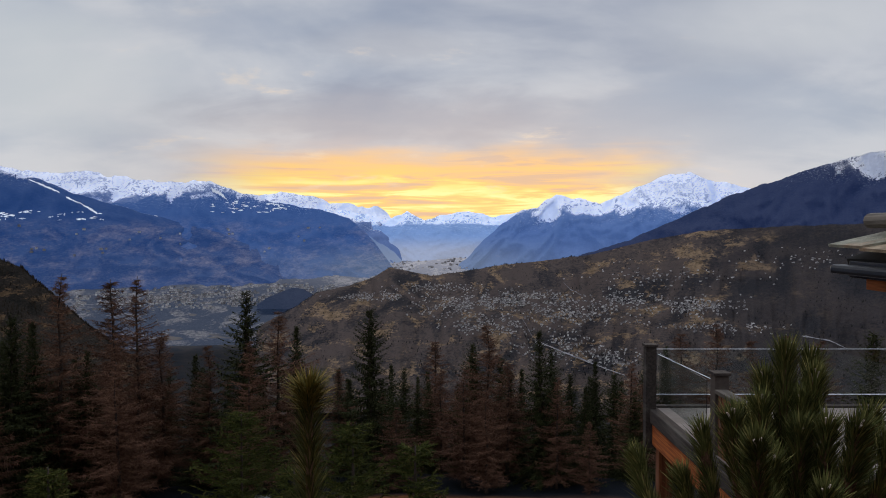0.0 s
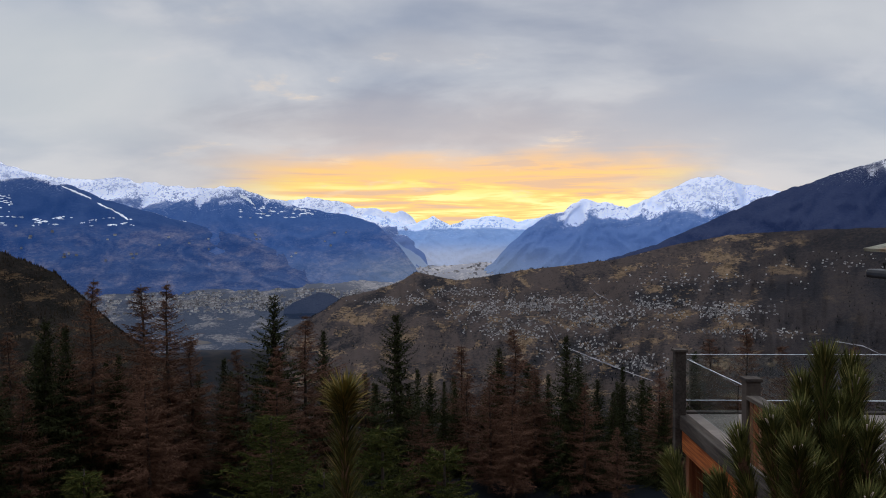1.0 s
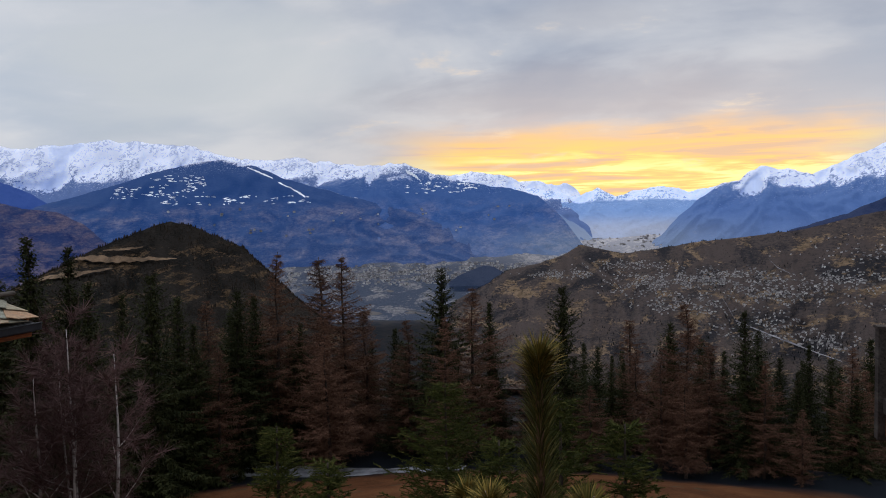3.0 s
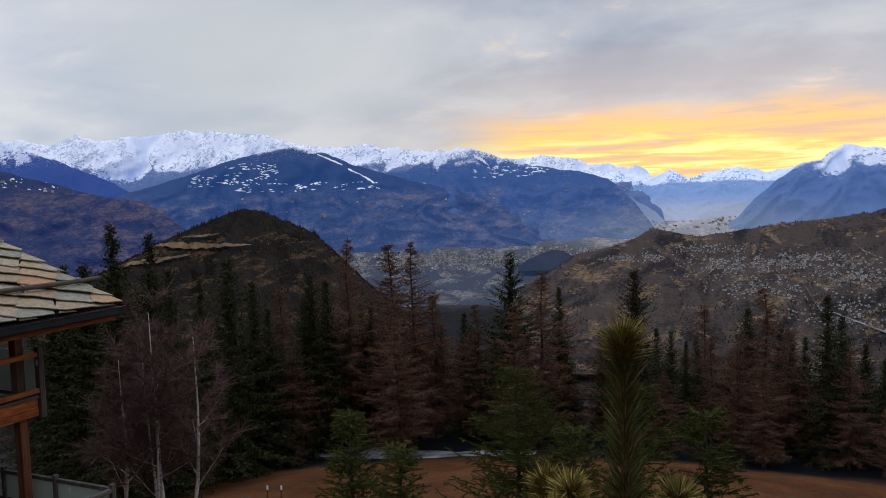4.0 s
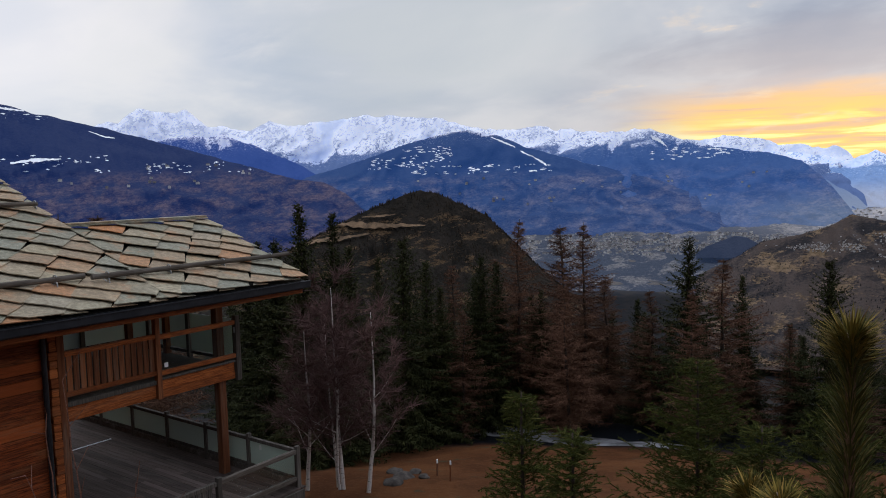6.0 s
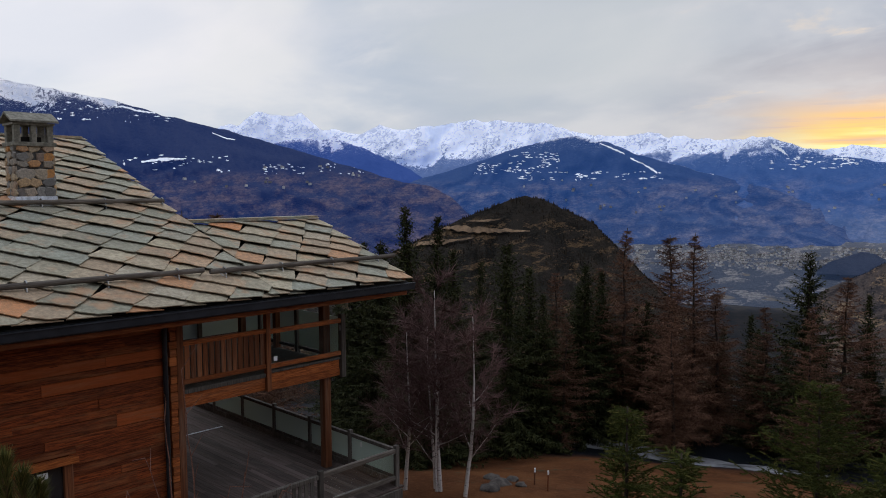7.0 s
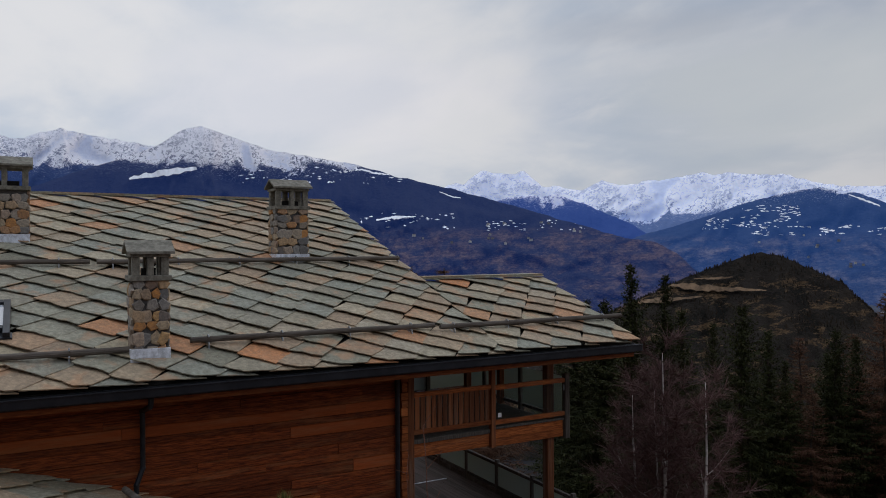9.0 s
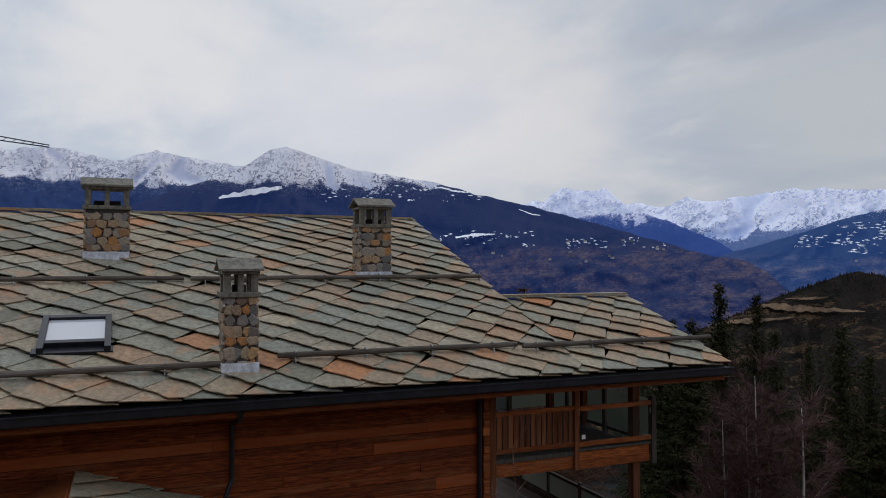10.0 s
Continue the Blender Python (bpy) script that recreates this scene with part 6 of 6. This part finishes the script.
# ---- young pines and spruces close by ----
def pine_shoot(thing, root, tip, seed, needle=0.058, gold=True, clad=0.9):
    """A needle-clad pine shoot from root to tip, with a tuft and buds at its end."""
    rand = random.Random(seed)
    root, tip = Vector(root), Vector(tip)
    axis = tip - root
    ln = axis.length
    d = (axis.normalized() + Vector((0, 0, 0.8))).normalized()
    x = d.orthogonal().normalized()
    y = d.cross(x)
    stem = Leaves()
    # the shoot leaves its stem aslant and then turns upright
    bend = Vector((tip.x, tip.y, root.z + (tip.z - root.z) * 0.35))
    pts = [root * (1 - i / 8) ** 2 + bend * (2 * (1 - i / 8) * i / 8) + tip * (i / 8) ** 2 + (x * noise.noise((seed, i * 0.6, 0)) + y * noise.noise((seed, i * 0.6, 4))) * 0.015 * min(i, 8 - i) for i in range(9)]
    stem.tube(pts, [0.017 * (1 - i / 8) + 0.010 for i in range(9)], 8)
    stem_ob = part("stem", stem.mesh("stem", pine_bark, True), None, thing)
    leaf = Leaves()
    span = min(ln, clad)
    count = int((2600 if gold else 3400) * span)
    for i in range(count):
        back = span * rand.random()
        f = (ln - back) / ln * 8
        k = min(int(f), 7)
        p = pts[k].lerp(pts[k + 1], f - k)
        a = rand.uniform(0, 6.283)
        out = x * math.cos(a) + y * math.sin(a)
        rise = rand.uniform(0.8, 2.0) if gold else rand.uniform(1.1, 3.0)
        v = (out + d * rise).normalized() * needle * rand.uniform(0.75, 1.25)
        leaf.kite(p + out * 0.006, v, rand.uniform(0.0013, 0.0023), (out.cross(d) + spread(rand) * 0.5).normalized())
    for i in range(60 if gold else 220):
        a = rand.uniform(0, 6.283)
        out = x * math.cos(a) + y * math.sin(a)
        v = (out * rand.uniform(0.05, 1.0 if gold else 0.6) + d * rand.uniform(0.5, 1.0)).normalized() * needle * rand.uniform(0.7, 1.15)
        leaf.kite(tip - d * rand.uniform(0.0, 0.05), v, rand.uniform(0.0013, 0.0022), out.cross(d).normalized())
    if gold:
        tuft = Leaves()
        for i in range(460):
            a = rand.uniform(0, 6.283)
            out = x * math.cos(a) + y * math.sin(a)
            v = (out * rand.uniform(0.2, 1.6) + d * rand.uniform(0.3, 0.9)).normalized() * needle * rand.uniform(0.75, 1.2)
            tuft.kite(tip - d * rand.uniform(-0.01, 0.06), v, rand.uniform(0.0018, 0.0030), (out.cross(d) + spread(rand) * 0.4).normalized())
        part("tuft", tuft.mesh("tuft", pine_tuft), None, thing, "golden tuft of needles")
    part("needles", leaf.mesh("needles", pine_gold if gold else pine_green), None, thing)
    for i in range(3):
        a = rand.uniform(0, 6.283)
        out = x * math.cos(a) + y * math.sin(a)
        bm = bmesh.new()
        rod(bm, tip, tip + d * rand.uniform(0.018, 0.034) + out * 0.010, 0.0045, 0.002, 7)
        part("bud", bm, bud_mat, stem_ob)


pine_tuft = material("pine_tuft", needle_shade((0.12, 0.10, 0.022), (0.34, 0.24, 0.06), (0.50, 0.32, 0.09)))
pine_gold = material("pine_needles_golden", needle_shade((0.036, 0.042, 0.012), (0.14, 0.125, 0.034), (0.26, 0.19, 0.06)))


def young_pine(name_label, trunk_foot, leader, shoots, seed, gold=True):
    thing = tagged(empty("young_pine"), name_label, "pine tree", "young pines in the foreground")
    fx, fy = trunk_foot
    z0 = ground_z(fx, fy) - 0.05
    lead = Vector(leader)
    low = Vector((fx, fy, z0))
    pine_shoot(thing, low, lead, seed, 0.088 if gold else 0.070, gold, 1.2)
    for i, s in enumerate(shoots):
        tip = Vector(s)
        z = max(min(tip.z - 0.32, lead.z - 0.35), z0 + 0.3)
        f = (z - z0) / (lead.z - z0)
        pine_shoot(thing, low.lerp(lead, max(f, 0.05)), tip, seed * 10 + i, 0.068 if gold else 0.062, gold, 0.45)


young_pine("young pine with upright golden-tipped leader on slope", (-0.40, 2.20), (-0.375, 2.10, -0.455),
           [(-0.50, 2.01, -0.82), (-0.24, 1.98, -0.80), (-0.33, 1.88, -0.84), (-0.52, 1.92, -0.86), (-0.20, 2.12, -0.90), (-0.60, 2.2, -0.88)], 41)
young_pine("bushy dark green young pine beside the terrace", (0.80, 1.86), (0.80, 1.76, -0.30),
           [(0.82, 1.49, -0.40), (0.53, 2.03, -0.62), (0.60, 1.86, -0.62), (0.65, 1.68, -0.43), (0.84, 1.64, -0.44), (0.62, 1.48, -0.43), (0.88, 1.80, -0.32), (0.90, 1.52, -0.44), (0.70, 1.60, -0.50), (0.74, 1.45, -0.52),
            (0.72, 1.8, -0.45), (0.66, 1.9, -0.52), (0.76, 1.78, -0.36), (0.86, 1.74, -0.35), (0.82, 1.72, -0.40), (0.73, 1.72, -0.41), (0.79, 1.66, -0.45), (0.94, 1.66, -0.42)], 42, gold=False)
young_pine("small young pine in front of the plank wall", (-3.40, 1.30), (-3.32, 1.30, -1.08), [(-3.22, 1.32, -1.12), (-3.44, 1.29, -1.16), (-3.28, 1.40, -1.2), (-3.18, 1.20, -1.22)], 43, gold=False)


def young_spruce(tip, seed, wide=0.8, dull=1.0):
    """A small spruce with many short needle-clad shoots."""
    rand = random.Random(seed)
    tip = Vector(tip)
    z0 = ground_z(tip.x, tip.y) - 0.1
    tall = tip.z - z0
    thing = tagged(empty("young_spruce", pose(tip.x, tip.y, z0)), "young olive green spruce with upturned shoots on slope", "spruce tree", "young spruces in the foreground")
    trunk, crown = Leaves(), Leaves()
    trunk.tube([Vector((0, 0, tall * i / 6)) for i in range(7)], [0.035 * (1 - i / 6) + 0.006 for i in range(7)])

    def shoot(p, d, ln):
        crown.limb(p, p + d * ln, 0.0045, 0.003, 3)
        side = d.orthogonal().normalized()
        up = d.cross(side)
        for i in range(int(ln / 0.0045)):
            a = rand.uniform(0, 6.283)
            o = side * math.cos(a) + up * math.sin(a)
            crown.spike(p + d * ln * rand.random(), (o * 0.8 + d * 0.7) * rand.uniform(0.020, 0.036), 0.0036, o.cross(d))

    z = tall * 0.25
    while z < tall - 0.03:
        t = z / tall
        reach = wide * (1 - t) ** 0.8 + 0.05
        for k in range(rand.randint(5, 7)):
            az = rand.uniform(0, 6.283)
            out = Vector((math.cos(az), math.sin(az), 0))
            flat = Vector((-out.y, out.x, 0))
            ln = reach * rand.uniform(0.5, 1.15)
            p = Vector((0, 0, z))
            segs = max(2, int(ln / 0.11))
            for s in range(segs):
                f = (s + 1) / segs
                d = (out + Vector((0, 0, 0.05 + 0.55 * f * f))).normalized()
                shoot(p, d, ln / segs)
                p = p + d * (ln / segs)
                for sd in (-1, 1):
                    if rand.random() < 0.85:
                        shoot(p, (flat * sd + out * 0.8 + Vector((0, 0, rand.uniform(-0.1, 0.4)))).normalized(), rand.uniform(0.06, 0.15) * (1.25 - 0.5 * f))
        z += rand.uniform(0.04, 0.07)
    shoot(Vector((0, 0, tall - 0.25)), Vector((0, 0, 1)), 0.27)
    part("trunk", trunk.mesh("trunk", tree_bark, True), None, thing)
    part("crown", crown.mesh("crown", young_green), None, thing)


for tip, seed, wide in (((-2.94, 5.58, -1.76), 51, 0.62), ((-2.38, 5.29, -1.93), 52, 0.80), ((-2.15, 8.0, -1.95), 53, 1.5), ((-0.62, 5.16, -1.33), 54, 0.75), ((-0.20, 5.4, -1.55), 55, 0.7), ((-1.25, 6.3, -2.0), 56, 0.9)):
    young_spruce(tip, seed, wide)

# road at the foot of the lawn, with old snow beside it
rows = []
for yaw in np.arange(13, 36.1, 0.5):
    r = float(np.interp(yaw, [-30, 0, 19, 31, 48], [38.5, 38.0, 38.6, 41.2, 43.5]))
    rows.append([(-math.sin(radians(yaw)) * q, math.cos(radians(yaw)) * q, max(ground_z(-math.sin(radians(yaw)) * q, math.cos(radians(yaw)) * q) for q in (q, q + 0.4)) + dz) for q, dz in ((r, -0.05), (r + 0.1, 0.04), (r + 1.7, 0.06), (r + 1.9, -0.05))])
tagged(new("road", sheet("road", rows, [material("lane", plain_shade((0.17, 0.17, 0.18), 0.9, scale=0.9, vary=0.6))])), "grey lane edged with old snow", "road", kind="structure")

# small shrub, stakes and rocks on the lawn
rr = random.Random(8)
rock_mat = material("lawn_rock", plain_shade((0.065, 0.055, 0.048), 0.9, scale=4.0, vary=0.45))
for yaw, dist, size in ((36.2, 26.5, 0.38), (35.3, 27.6, 0.25), (36.8, 28.0, 0.3), (34.6, 26.2, 0.2), (37.0, 25.4, 0.35)):
    p = aim(yaw, 0, dist)
    bm = bmesh.new()
    bmesh.ops.create_icosphere(bm, subdivisions=3, radius=size)
    for v in bm.verts:
        v.co *= 1 + 0.35 * noise.noise(v.co * 2.2 / size * 0.5 + Vector((yaw, dist, 0)))
        v.co.z *= 0.5
    ob = part("rock", bm, rock_mat, None)
    ob.matrix_world = pose(p.x, p.y, ground_z(p.x, p.y) + 0.05, 0, 0, rr.uniform(0, 360))
    tagged(ob, "low grey boulder in the brown grass", "rock", "boulders on the lawn")
for yaw, dist, h in ((33.6, 27.0, 0.6), (32.6, 25.5, 0.7)):
    p = aim(yaw, 0, dist)
    z = ground_z(p.x, p.y)
    stake = tagged(empty("marker_stake", pose(p.x, p.y, z)), "short wooden marker stake with white top", "stake", "stakes on the lawn")
    part("pole", rod(bmesh.new(), (0, 0, -0.1), (0.02, 0, h), 0.03, 0.025), post_wood, stake)
    part("white_top", rod(bmesh.new(), (0.02, 0, h - 0.12), (0.022, 0, h + 0.01), 0.032, 0.03), white_mat, stake)

# bare shrub before the chalet's corner
shrub_bark = material("shrub_twig", bark_shade((0.09, 0.040, 0.028), (0.24, 0.12, 0.085), (20, 20, 20)))
shrub = tagged(empty("bare_shrub"), "leafless reddish shrub of thin arching twigs", "shrub")
rt = random.Random(19)
root = aim(58.5, 0, 6.2)
root.z = ground_z(root.x, root.y) - 0.05
for yaw, el, dist in ((59.0, -12.6, 6.0), (60.2, -14.5, 6.1), (54.6, -18.2, 5.9), (56.0, -20.5, 6.0), (62.8, -20.0, 6.1), (61.5, -18.0, 6.3), (52.5, -21.0, 6.2)):
    tip = aim(yaw, el, dist)
    knee = root.lerp(tip, 0.5) + Vector((rt.uniform(-0.1, 0.1), rt.uniform(-0.1, 0.1), 0.22))
    stem = Leaves()
    line = [root * (1 - f) ** 2 + knee * (2 * f * (1 - f)) + tip * f * f + Vector((rt.uniform(-0.012, 0.012), rt.uniform(-0.012, 0.012), rt.uniform(-0.012, 0.012))) for f in np.linspace(0, 1, 16)]
    stem.tube(line, [0.009 * (1 - i / 15) + 0.0025 for i in range(16)], 6)
    for i in range(6, 16):
        if rt.random() < 0.6:
            side = (spread(rt) + Vector((0, 0, 0.5))).normalized() * rt.uniform(0.06, 0.24)
            stem.limb(line[i], line[i] + side, 0.0035, 0.0018, 4)
    part("twig", stem.mesh("twig", shrub_bark, True), None, shrub)

# tower crane far off
cr = tagged(empty("tower_crane"), "thin dark tower crane jib above the far roofs", "crane")
a, b = aim(96, 8.35, 150), aim(90.5, 7.92, 150)
for k, off in enumerate((0.0, 1.0)):
    part("jib_chord", rod(bmesh.new(), a + Vector((0, 0, off)), b + Vector((0, 0, off * 0.35)), 0.10, sides=6), gutter_mat, cr)
for i in range(10):
    f, g2 = i / 10, (i + 0.5) / 10
    part("lattice_bar", rod(bmesh.new(), a.lerp(b, f), a.lerp(b, g2) + Vector((0, 0, 1 - 0.6 * g2)), 0.06, sides=5), gutter_mat, cr)
part("mast", rod(bmesh.new(), Vector((a.x, a.y, ground_z(a.x, a.y))), a, 0.5, sides=6), gutter_mat, cr)
